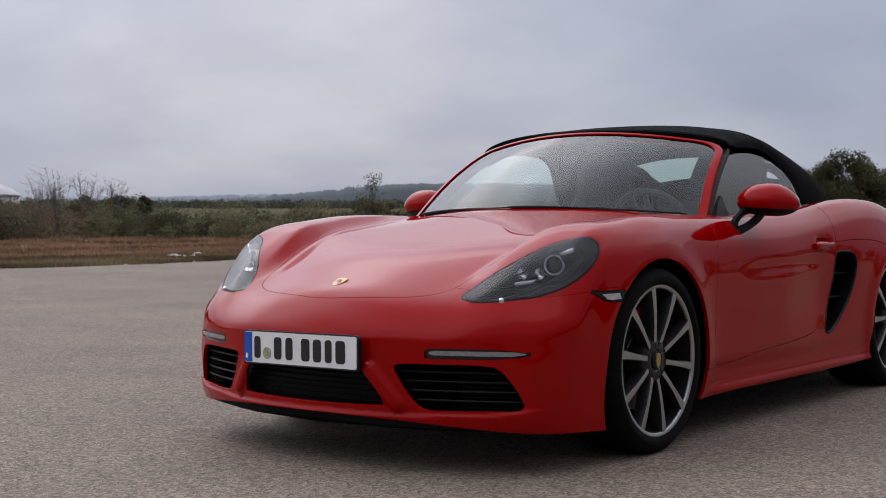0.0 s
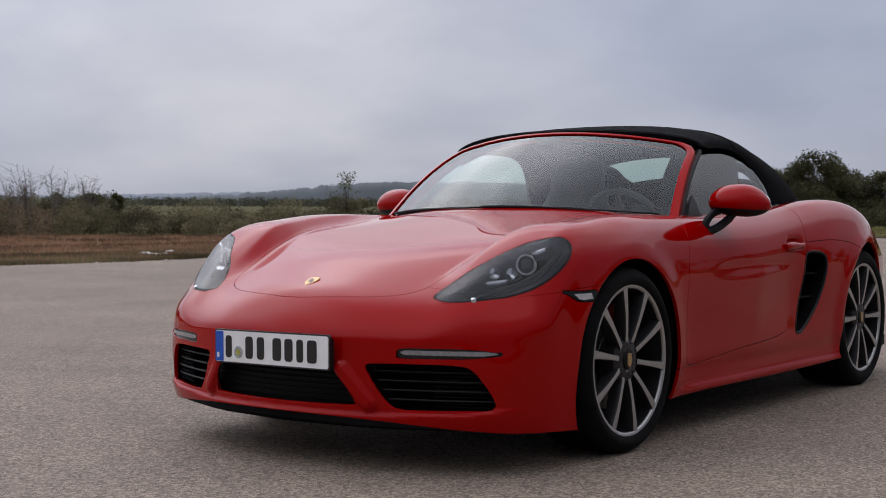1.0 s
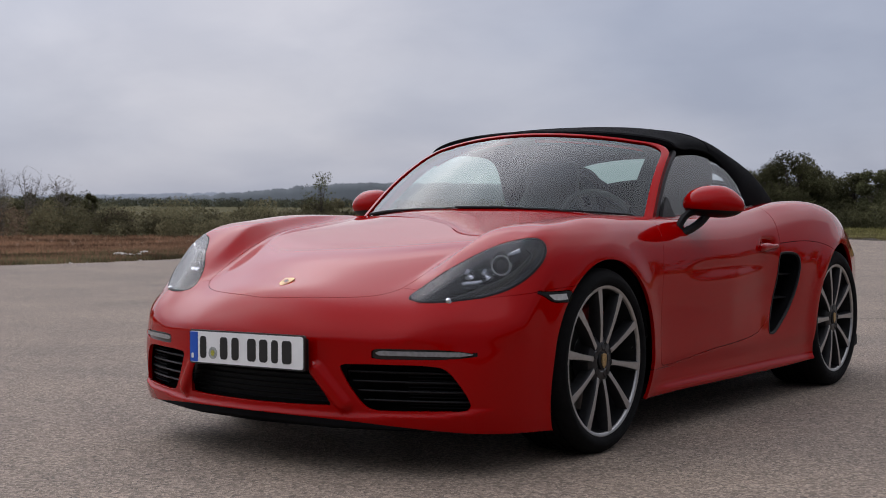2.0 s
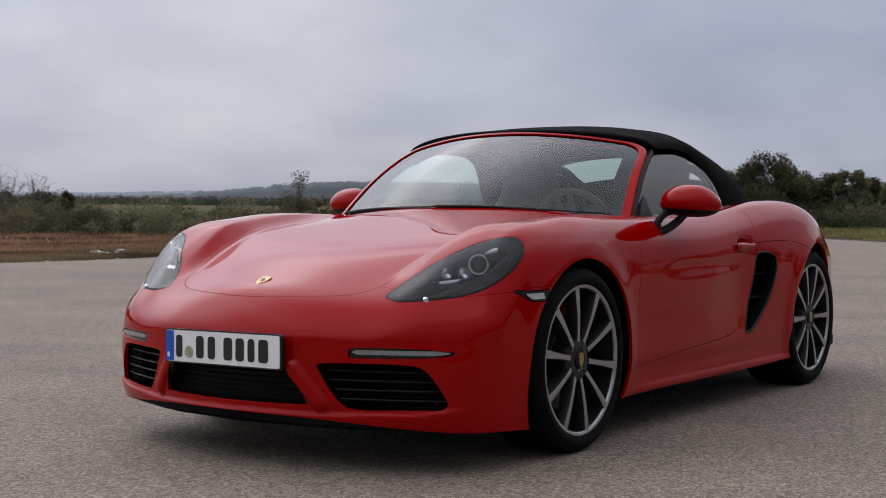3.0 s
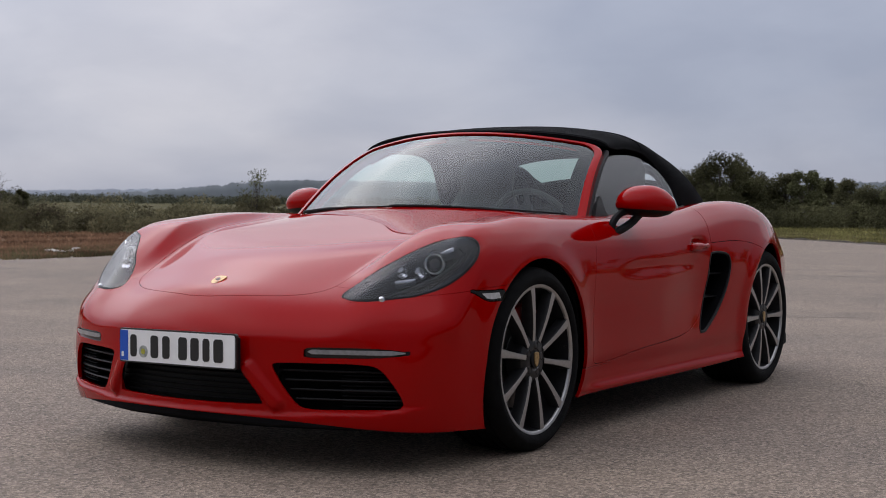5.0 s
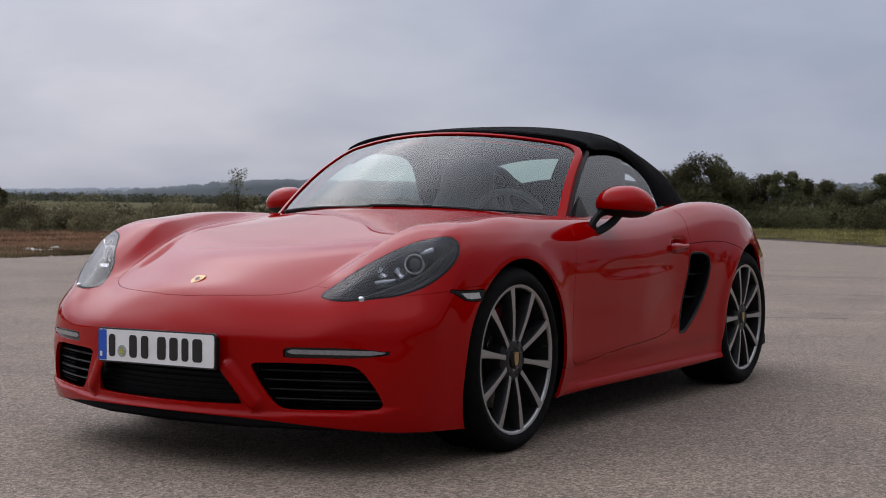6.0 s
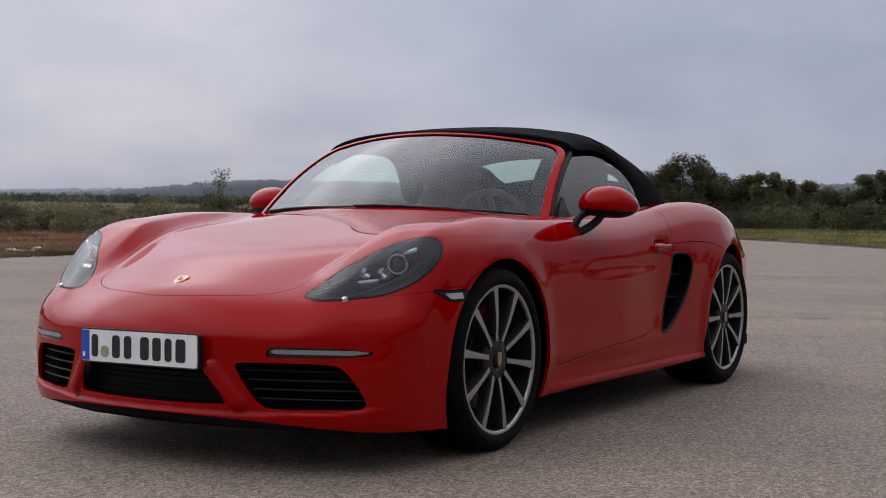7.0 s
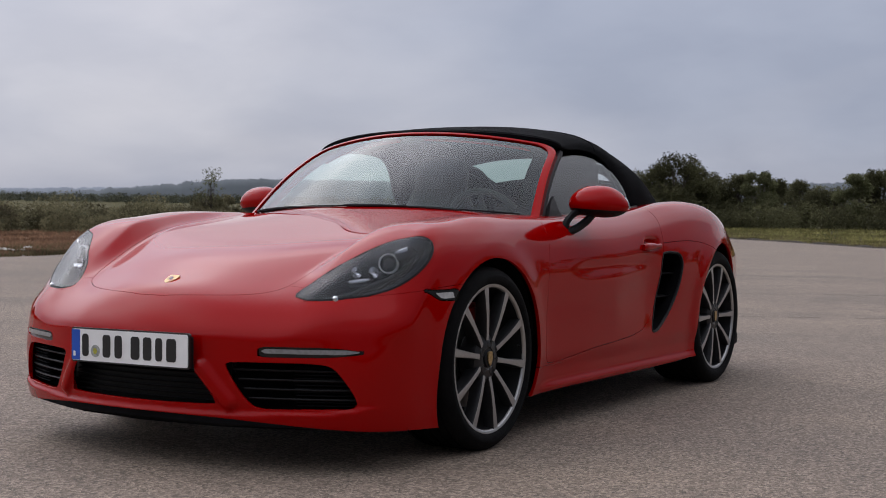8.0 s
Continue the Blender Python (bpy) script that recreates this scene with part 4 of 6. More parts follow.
# ---- air intakes ----
def slat(x0, x1, z, inset, tall, deep, droop=0.0):
    rows = []
    for X in np.linspace(x0, x1, 17):
        p = on_nose(X, z, inset)
        rows.append([(p[0], p[1], z - tall / 2), (p[0], p[1] - 0.002, z), (p[0], p[1], z + tall / 2), (p[0], p[1] + deep, z + tall / 2 - droop), (p[0], p[1] + deep, z - tall / 2 - droop)])
    bm = grid_mesh(rows, False, True)
    bm.verts.ensure_lookup_table()
    bm.faces.new([bm.verts[j] for j in range(5)]); bm.faces.new([bm.verts[16 * 5 + j] for j in range(5)])
    bmesh.ops.recalc_face_normals(bm, faces=bm.faces)
    return bm


def backing(x0, x1, z0, z1, inset):
    xs, zs = np.linspace(x0, x1, 15), np.linspace(z0, z1, 5)
    bm = grid_mesh([[(x, float(on_nose(abs(x), z, inset)[1]), z) for z in zs] for x in xs])
    return thicken(bm, 0.004)


mid_grille = part("middle_grille", backing(-0.34, 0.34, 0.20, 0.37, 0.05), BLACK_PLASTIC, car, "black middle air intake")
for k in range(7):
    z = 0.228 + 0.0175 * k
    half = 0.315 - max(0, (z - 0.25)) * 0.55
    rows = slat(0.0, half, z, 0.034, 0.004, 0.02)
    part("slat", merge(rows, mirrored(rows.copy())), RUBBER, mid_grille)
for side in (1, -1):
    flip = (lambda bm: bm) if side > 0 else mirrored
    grille = part("side_grille", flip(backing(0.33, 0.745, 0.19, 0.375, 0.085)), DARK, car, "black side air intake with slats")
    for k in range(4):
        z = 0.243 + 0.030 * k
        x0 = 0.42 - (z - 0.215) * 0.5
        part("slat", flip(slat(x0, 0.715 - max(0, z - 0.26) * 0.5, z, 0.026, 0.006, 0.05, 0.006)), BLACK_PLASTIC, grille)
    for k in range(12):
        z = 0.223 + 0.0108 * k
        part("fine_slat", flip(slat(0.545, 0.722 - max(0, z - 0.25) * 0.62, z, 0.030, 0.0032, 0.03)), DARK, grille)


def ribbon(x0, x1, zlo, zhi, inset, n=25):
    xs = np.linspace(x0, x1, n)
    rows = []
    for x in xs:
        u = (x - x0) / (x1 - x0)
        tip = min(1.0, min(u / 0.06, (1 - u) / 0.16) + 0.25)
        mid = (zlo + zhi) / 2
        rows.append([tuple(on_nose(x, mid + (z - mid) * tip, inset)) for z in np.linspace(zlo, zhi, 5)])
    return thicken(grid_mesh(rows), 0.006)


for side in (1, -1):
    flip = (lambda bm: bm) if side > 0 else mirrored
    lamp = part("running_light", flip(ribbon(0.444, 0.751, 0.371, 0.415, 0.012)), GLOSS_BLACK, car, "slim running light strip in black surround")
    part("lens", flip(ribbon(0.462, 0.735, 0.388, 0.4025, 0.002)), STRIP_LENS, lamp, "grey clear lens")
for right in (False, True):
    marker = panel_part("side_marker", MARKER_SKIN, car, LAMP_DARK, "dark side marker lamp with a pale bar", right=right, gap=0.003, lip=0.01)
    bar = prism([(-0.393, 0.574), (-0.305, 0.575), (-0.296, 0.556), (-0.345, 0.554), (-0.368, 0.557)], lambda u, v, w: (float(on_flank(u, v)[0]) + 0.0015 - w, u, v), 0.004)
    part("reflector_bar", mirrored(bar) if right else bar, FROST, marker, "grey-white reflector bar")
both_sides("marker_surround", lambda: prism(loop_curve([(-0.45, 0.587), (-0.34, 0.587), (-0.26, 0.586), (-0.26, 0.546), (-0.32, 0.542), (-0.37, 0.545), (-0.417, 0.566)], steps=5),
                                            lambda u, v, w: (float(on_flank(u, v)[0]) - 0.008 - w, u, v), 0.006), GLOSS_BLACK, car)


def intake_duct():
    """The black duct behind the opening in the flank."""
    line = loop_curve([(1.655, 0.655), (1.69, 0.677), (1.80, 0.675), (1.855, 0.655), (1.865, 0.60), (1.82, 0.49), (1.74, 0.40), (1.64, 0.335), (1.585, 0.320), (1.555, 0.338), (1.592, 0.44), (1.635, 0.55)], steps=5)
    rows = [[tuple(on_flank(y, z, -0.010)) for y, z in line]]
    cy, cz = line.mean(0)
    for k, (inset, grow) in enumerate(((0.05, 1.02), (0.12, 0.98), (0.16, 0.8))):
        rows.append([(float(on_flank(y, z)[0]) - inset, cy + (y - cy) * grow + 0.05 * k, cz + (z - cz) * grow) for y, z in line])
    bm = grid_mesh(rows, False, True)
    bm.verts.ensure_lookup_table()
    n = len(line)
    bm.faces.new([bm.verts[3 * n + j] for j in range(n)])
    return thicken(bm, 0.003)


def intake_rim():
    line = loop_curve([(1.655, 0.655), (1.69, 0.677), (1.80, 0.675), (1.855, 0.655), (1.865, 0.60), (1.82, 0.49), (1.74, 0.40), (1.64, 0.335), (1.585, 0.320), (1.555, 0.338), (1.592, 0.44), (1.635, 0.55)], steps=6)
    return sweep([tuple(on_flank(y, z, -0.004)) for y, z in line], 0.007, 6, closed=True, up=(1, 0, 0))


ducts = both_sides("side_intake", intake_duct, DARK, car, "deep black side air intake")
for duct, side in zip(ducts, (1, -1)):
    flip = (lambda bm: bm) if side > 0 else mirrored
    part("intake_rim", flip(intake_rim()), BLACK_PLASTIC, duct)
    for z in (0.47, 0.575):
        part("intake_vane", flip(prism([(0.70, 1.57 + 0.42 * (z - 0.44)), (0.79, 1.58 + 0.42 * (z - 0.44)), (0.80, 1.86), (0.70, 1.9)], lambda u, v, w: (u, v, z + w), 0.006)), BLACK_PLASTIC, duct, smooth=False)

# ---- headlights ----
def lamp_bowl():
    """The housing under the lens: steep walls and a stepped floor."""
    bm = LAMP_SKIN.copy()
    cut(bm, lambda P: LAMP(P[:, 0], P[:, 1]) + 0.014)
    verts = list(bm.verts)
    P = coords(verts)
    inside = np.maximum(-LAMP(P[:, 0], P[:, 1]), 0)
    Nn = gradient(P)
    depth = 0.006 + 0.022 * np.clip(inside / 0.014, 0, 1) + 0.055 * np.clip((inside - 0.022) / 0.05, 0, 1) ** 1.2
    for v, p, n, d in zip(verts, P, Nn, depth):
        v.co = p - n * d
    where = dict(zip(verts, inside))
    for f in bm.faces:
        f.material_index = 1 if sum(where[v] for v in f.verts) / len(f.verts) < 0.014 else 0
    bm.normal_update()
    return bm


def turned(profile, at, to, sides=32):
    """A lathe whose axis looks from at along to."""
    bm = lathe(profile, sides)
    q = Vector((1, 0, 0)).rotation_difference(Vector(to).normalized())
    return shift(bm, Matrix.Translation(at) @ q.to_matrix().to_4x4())


AHEAD = (0.28, -1.0, 0.12)
for side in (1, -1):
    flip = (lambda bm: bm) if side > 0 else mirrored
    head = part("headlight", flip(lamp_bowl()), LAMP_DARK, car, "clear headlight with dark grey housing", sharp=0)
    head.data.materials.append(LAMP_GREY)
    lens = panel_part("lens", LAMP_SKIN, head, LENS, "clear plastic lens", right=side < 0, gap=0.002, lip=0.008)
    lens.visible_shadow = False
    c = Vector((0.691, -0.446, 0.667))
    part("projector_ring", flip(turned([(0.0285, 0.0), (0.030, 0.004), (0.0315, 0.006), (0.0335, 0.004), (0.0345, -0.004), (0.0345, -0.03)], c, AHEAD)), FROST, head, "bright ring round the projector")
    part("projector_lens", flip(turned([(0.0, 0.006), (0.012, 0.0045), (0.020, 0.000), (0.026, -0.007), (0.0285, -0.012), (0.0285, -0.03)], c, AHEAD)), GLOSS_BLACK, head, "dark glass projector lens")
    part("projector_shroud", flip(turned([(0.0345, -0.010), (0.041, -0.010), (0.05, -0.025), (0.055, -0.045)], c, AHEAD)), LAMP_DARK, head)
    c2 = Vector((0.669, -0.501, 0.638))
    part("small_lamp", flip(turned([(0.0, -0.014), (0.008, -0.012), (0.015, -0.003), (0.019, 0.002), (0.0205, 0.0), (0.021, -0.02)], c2, AHEAD)), CHROME, head, "small bright reflector")
    part("small_lamp", flip(turned([(0.0, -0.014), (0.008, -0.012), (0.015, -0.003), (0.019, 0.002), (0.0205, 0.0), (0.021, -0.02)], c2 + Vector((-0.048, -0.027, 0.0)), AHEAD)), CHROME, head, "small bright reflector")
    part("reflector_bar", flip(shift(block((-0.036, -0.006, -0.013), (0.036, 0.006, 0.013), 0.006), Matrix.Translation((0.652, -0.556, 0.606)) @ pose(0, 0, 0, 0, -7, 43))), CHROME, head)
    part("indicator", flip(shift(block((-0.024, -0.005, -0.017), (0.024, 0.005, 0.017), 0.003), Matrix.Translation((0.734, -0.429, 0.698)) @ pose(0, 0, 0, 0, -22, 40))), CHROME, head, "bright indicator reflector")
    part("lamp_rib", flip(sweep(loop_curve([(0.754, -0.421, 0.641), (0.767, -0.406, 0.676), (0.768, -0.384, 0.701), (0.746, -0.38, 0.719)], False, 6), 0.004, 6)), LAMP_GREY, head)
    noz = on_top(0.630, -0.657)
    part("washer_nozzle", flip(turned([(0.0, 0.009), (0.005, 0.008), (0.008, 0.005), (0.009, 0.0), (0.012, -0.004)], Vector(noz), (0.1, -0.5, 0.8), 16)), CHROME, car, "small chrome washer nozzle")


def lamp_seal():
    line = loop_curve([(0.495, -0.681), (0.493, -0.657), (0.518, -0.606), (0.548, -0.561), (0.59, -0.517), (0.634, -0.461), (0.681, -0.407), (0.732, -0.373), (0.767, -0.348), (0.789, -0.343), (0.804, -0.354), (0.813, -0.386), (0.808, -0.43), (0.792, -0.476), (0.766, -0.521), (0.727, -0.568), (0.68, -0.617), (0.621, -0.663), (0.556, -0.687), (0.509, -0.686)], steps=6)
    return sweep(on_top(line[:, 0], line[:, 1], -0.0045), 0.0048, 6, closed=True)


both_sides("headlight_seal", lamp_seal, BLACK_PLASTIC, car, "black rubber seal")

# ---- badge and number plate ----
def badge():
    shield = loop_curve([(-0.020, 0.024), (0, 0.027), (0.020, 0.024), (0.0215, 0.004), (0.017, -0.014), (0, -0.029), (-0.017, -0.014), (-0.0215, 0.004)], steps=3)
    return shield


spot = on_top(0.0, -0.719)
slope = Matrix.Translation(spot) @ pose(0, 0, 0, 25, 0, 0)
crest = part("badge", shift(prism(badge(), lambda u, v, w: (u, v, 0.003 - w), 0.004), slope), GOLD, car, "small gold shield badge")
part("badge_field", shift(prism([(-0.016, 0.004), (-0.003, 0.004), (-0.003, 0.019), (-0.016, 0.017)], lambda u, v, w: (u, v, 0.0036 - w), 0.002), slope), BADGE_RED, crest)
part("badge_field", shift(prism([(0.003, -0.002), (0.016, -0.002), (0.013, -0.013), (0.003, -0.021)], lambda u, v, w: (u, v, 0.0036 - w), 0.002), slope), BADGE_RED, crest)
part("badge_field", shift(prism([(-0.006, -0.006), (0.006, -0.006), (0.006, 0.009), (0.0, 0.012), (-0.006, 0.009)], lambda u, v, w: (u, v, 0.0042 - w), 0.002), slope), PLATE_INK, crest)

plate_pose = Matrix.Translation((0, -0.9195, 0.3865)) @ pose(0, 0, 0, 0, -0.6, -1.0)


def rounded(w, h, r, n=5):
    pts = []
    for cx, cz, a0 in ((w / 2 - r, h / 2 - r, 0), (-w / 2 + r, h / 2 - r, 90), (-w / 2 + r, -h / 2 + r, 180), (w / 2 - r, -h / 2 + r, 270)):
        pts += [(cx + r * math.cos(radians(a0 + 90 * k / n)), cz + r * math.sin(radians(a0 + 90 * k / n))) for k in range(n + 1)]
    return pts


def plate_piece(name, poly, y, depth, mat, parent, label=""):
    return part(name, shift(prism(poly, lambda u, v, w: (u, y + w, v), depth), plate_pose), mat, parent, label, smooth=False)


holder = plate_piece("number_plate", rounded(0.524, 0.114, 0.010), 0.002, 0.010, PLATE_INK, car, "white number plate with blue end strip")
plate_piece("plate_sheet", rounded(0.514, 0.104, 0.008), -0.001, 0.004, PLATE_WHITE, holder)
plate_piece("blue_strip", [(-0.256, -0.050), (-0.219, -0.050), (-0.219, 0.050), (-0.256, 0.050)], -0.0022, 0.003, PLATE_BLUE, holder)
for x0, x1, z0, z1 in ((-0.210, -0.176, -0.037, 0.037), (-0.116, -0.076, -0.037, 0.037), (-0.062, -0.024, -0.037, 0.037), (0.010, 0.054, -0.037, 0.037), (0.064, 0.106, -0.037, 0.037), (0.118, 0.152, -0.037, 0.037), (0.164, 0.212, -0.037, 0.037)):
    cx = (x0 + x1) / 2
    plate_piece("bar", [(cx + u * 0.86, v) for u, v in rounded(x1 - x0, z1 - z0, 0.012)], -0.0024, 0.003, PLATE_INK, holder)
plate_piece("seal", [(-0.147 + 0.020 * math.cos(a), -0.018 + 0.020 * math.sin(a)) for a in np.linspace(0, 2 * math.pi, 20)[:-1]], -0.0024, 0.003, SEAL_GREY, holder, "round grey seal with yellow centre")
plate_piece("seal_centre", [(-0.147 + 0.009 * math.cos(a), -0.018 + 0.010 * math.sin(a)) for a in np.linspace(0, 2 * math.pi, 12)[:-1]], -0.0034, 0.003, SEAL_YELLOW, holder)
plate_piece("bar", [(-0.243 + u, -0.030 + v) for u, v in rounded(0.010, 0.017, 0.003)], -0.0034, 0.003, PLATE_WHITE, holder)
plate_piece("plate_rail", [(-0.24, 0.045), (0.262, 0.045), (0.262, -0.055), (-0.24, -0.05)], 0.009, 0.012, BLACK_PLASTIC, holder)

# ---- windscreen ----
def screen(s, v, proud=0.0):
    s, v = np.asarray(s, float), np.asarray(v, float)
    x = s * (0.704 + (0.606 - 0.704) * v)
    yb, yt = 0.385 + 0.205 * s * s, 0.835 + 0.135 * s * s
    zb, zt = 0.858 - 0.028 * s * s, 1.190 - 0.064 * s * s
    hump = 0.024 * np.sin(np.pi * np.clip(v, 0, 1)) + proud
    return np.stack([x + 0.25 * s * proud, yb + (yt - yb) * v - 0.55 * hump, zb + (zt - zb) * v + 0.8 * hump], -1)


def u_path(side, base, top, n=14):
    """Up one pillar, round the corner, along the header and down."""
    r = 0.16
    pts = [(-side, v) for v in np.linspace(base, top - r, n)]
    pts += [(-side + r * 0.75 * (1 - math.cos(a)), top - r + r * math.sin(a)) for a in np.linspace(0, math.pi / 2, 9)[1:]]
    pts += [(s, top) for s in np.linspace(-side + r * 0.75, side - r * 0.75, 30)[1:]]
    pts += [(side - r * 0.75 * (1 - math.cos(a)), top - r + r * math.sin(a)) for a in np.linspace(math.pi / 2, 0, 9)[1:]]
    pts += [(side, v) for v in np.linspace(top - r, base, n)[1:]]
    return pts


def screen_glass():
    rows = [[tuple(screen(s, v)) for v in np.linspace(-0.03, 0.985, 21)] for s in np.linspace(-0.985, 0.985, 41)]
    bm = grid_mesh(rows)
    bm.normal_update()
    if sum(f.normal.y for f in bm.faces) > 0:
        bmesh.ops.reverse_faces(bm, faces=bm.faces)
    return bm


glass = part("windscreen", screen_glass(), GLASS, car, "curved tinted windscreen")
glass.visible_shadow = False


def screen_frame():
    inner, outer = u_path(0.979, -0.06, 0.972), u_path(1.020, -0.06, 1.002)
    rows = []
    for (s0, v0), (s1, v1) in zip(inner, outer):
        a, b = screen(s0, v0, -0.004), screen(s0, v0, 0.006)
        m = screen((s0 + s1) / 2, (v0 + v1) / 2, 0.009)
        c, d = screen(s1, v1, 0.006), screen(s1, v1, -0.006)
        back = d + np.array([-0.01 * s1, 0.04, -0.004 - 0.012 * (v1 > 0.9)])
        rows.append([tuple(p) for p in (a, b, m, c, d, back, back - np.array([0.03 * np.sign(s1), 0.0, 0.012]))])
    bm = grid_mesh(rows, False, True)
    bmesh.ops.recalc_face_normals(bm, faces=bm.faces)
    return bm


part("windscreen_frame", screen_frame(), PAINT, car, "red windscreen frame", sharp=60)


def screen_border():
    inner, outer = u_path(0.895, -0.03, 0.925), u_path(0.984, -0.03, 0.984)
    return thicken(grid_mesh([[tuple(screen(s0, v0, -0.006)), tuple(screen(s1, v1, -0.006))] for (s0, v0), (s1, v1) in zip(inner, outer)]), 0.002)


part("screen_border", screen_border(), DARK, glass)


def cowl():
    rows = []
    for s in np.linspace(-1.0, 1.0, 41):
        p = screen(s, -0.02)
        rows.append([(p[0], p[1] + 0.03, p[2] + 0.004), (p[0], p[1] - 0.02, p[2] - 0.008), (p[0] * 0.98, p[1] - 0.08, p[2] - 0.022), (p[0] * 0.98, p[1] - 0.09, p[2] - 0.06)])
    return thicken(grid_mesh(rows), 0.004)


def hood_rim_cover():
    """An added dark strip that covers the bright reflection on the hood's rear rim."""
    return sweep([Vector(screen(s, 0.0)) + Vector((0, -0.004, 0.009 - 0.004 * s * s)) for s in np.linspace(-0.93, 0.93, 60)], 0.0036, 6)


part("hood_rim_cover", hood_rim_cover(), RUBBER, car, "black strip added to cover the hood's bright rear rim")
part("cowl", cowl(), RUBBER, car, "black cowl under the windscreen")


def screen_foot():
    """The black band along the foot of the glass."""
    return thicken(grid_mesh([[tuple(screen(s, v, -0.006)) for v in (-0.03, 0.0, 0.03)] for s in np.linspace(-0.95, 0.95, 41)]), 0.002)


part("screen_border", screen_foot(), DARK, glass)
for s0, s1, v1 in ((-0.18, -0.93, 0.014), (0.62, -0.10, 0.016)):
    arm = [tuple(screen(s0 + (s1 - s0) * u, -0.006 + (v1 + 0.006) * math.sin(u * 1.5), 0.008 + 0.003 * math.sin(3 * u))) for u in np.linspace(0, 1, 18)]
    wiper = part("wiper", sweep(arm, [0.005] * 6 + [0.0036] * 12, 6), BLACK_PLASTIC, car, "black windscreen wiper")
    blade = [tuple(screen(s0 + (s1 - s0) * (0.12 + 0.86 * u), 0.012 + 0.008 * u, 0.005)) for u in np.linspace(0, 1, 18)]
    part("wiper_blade", sweep(blade, 0.0034, 6, squash=1.5), RUBBER, wiper)

# ---- side windows ----
def side_x(z):
    return 0.702 - (z - 0.835) * 0.48


WINDOW = loop_curve([(0.64, 0.81), (0.72, 0.885), (0.81, 0.965), (0.89, 1.03), (0.96, 1.078), (1.07, 1.112), (1.2, 1.126), (1.30, 1.128), (1.42, 1.116), (1.50, 1.08), (1.557, 1.035), (1.60, 0.97), (1.612, 0.91), (1.60, 0.84), (1.57, 0.80), (1.1, 0.79)], steps=4)


def side_pane(side):
    """A single bent sheet; its face is turned towards the cabin on the right, to the street on the left."""
    ys, rows = np.linspace(0.64, 1.612, 49), []
    outline = outline_distance(WINDOW)
    for y in ys:
        zs = np.linspace(0.79, 1.14, 141)
        inside = zs[outline(np.full(zs.shape, y), zs) < 0]
        lo, hi = (inside.min(), inside.max()) if len(inside) else (0.80, 0.81)
        rows.append([(side * (side_x(z) + 0.012 * math.sin(math.pi * (z - 0.8) / 0.33)), y, z) for z in np.linspace(lo, hi, 9)])
    bm = grid_mesh(rows)
    bm.normal_update()
    if sum(f.normal.x for f in bm.faces) < 0:
        bmesh.ops.reverse_faces(bm, faces=bm.faces)
    return bm


for side in (1, -1):
    pane = part("side_window", side_pane(side), SIDE_GLASS, car, "raised frameless side window")
    pane.visible_shadow = False


def sail():
    return prism([(0.665, 0.82), (0.81, 0.82), (0.795, 0.86), (0.80, 0.915), (0.745, 0.885)], lambda u, v, w: (side_x(v) + 0.017 - w, u, v), 0.012)


both_sides("mirror_sail", sail, BLACK_PLASTIC, car, "black corner trim", smooth=False)


def pillar_seal():
    return sweep([tuple(screen(1.0, v, -0.01) + np.array([-0.004, 0.055, -0.004])) for v in np.linspace(-0.05, 0.95, 20)], 0.015, 8, up=(0, 1, 0))


both_sides("pillar_seal", pillar_seal, BLACK_PLASTIC, car, "black pillar trim")


def belt():
    line = [(float(on_top(0.69, y)[0]) - 0.012, y, float(CREST(y)) + 0.004) for y in np.linspace(0.68, 1.68, 24)]
    return sweep(line, 0.008, 6)


both_sides("window_seal", belt, BLACK_PLASTIC, car, "black window seal")

# ---- fabric roof ----
ROOF_MID = spline([(0.83, 1.199), (0.95, 1.219), (1.1, 1.235), (1.3, 1.246), (1.5, 1.243), (1.7, 1.225), (1.85, 1.197), (2.0, 1.147), (2.12, 1.09), (2.25, 1.02), (2.38, 0.955), (2.5, 0.905)])
ROOF_X = spline([(0.83, 0.617), (0.95, 0.610), (1.1, 0.597), (1.3, 0.582), (1.45, 0.584), (1.55, 0.606), (1.65, 0.638), (1.75, 0.652), (1.9, 0.648), (2.1, 0.607), (2.25, 0.56), (2.38, 0.49), (2.5, 0.38)])
ROOF_Z = spline([(0.83, 1.130), (1.0, 1.127), (1.1, 1.128), (1.2, 1.131), (1.3, 1.134), (1.42, 1.122), (1.5, 1.086), (1.56, 1.036), (1.63, 0.955), (1.69, 0.895), (1.76, 0.87), (1.9, 0.878), (2.1, 0.893), (2.3, 0.888), (2.5, 0.885)])
ROOF_POW = spline([(0.83, 2.0), (1.2, 2.4), (1.5, 2.6), (1.7, 2.9), (1.85, 2.6), (2.05, 2.3), (2.5, 2.2)])


def roof_point(y, u, drop_in=0.0):
    """u from -1 to 1 across the roof."""
    x, zt, zr, p = float(ROOF_X(y)) - drop_in, float(ROOF_MID(y)) - drop_in, float(ROOF_Z(y)), float(ROOF_POW(y))
    a = abs(u) * math.pi / 2
    px, pz = x * math.sin(a) ** (2 / p), zr + (zt - zr) * math.cos(a) ** (2 / p)
    back = 0.135 * (px / 0.575) ** 2 * max(0.0, min(1.0, (1.25 - y) / 0.42))
    sag = 0.004 * math.sin((y - 0.83) / 0.36 * math.pi) ** 2
    return (math.copysign(px, u), y + back, pz - sag)


ROOF_Y = np.concatenate([np.linspace(0.83, 1.4, 22), np.linspace(1.425, 1.80, 22), np.linspace(1.83, 2.5, 26)])
ROOF_U = np.sign(np.linspace(-1, 1, 61)) * np.abs(np.linspace(-1, 1, 61)) ** 0.95


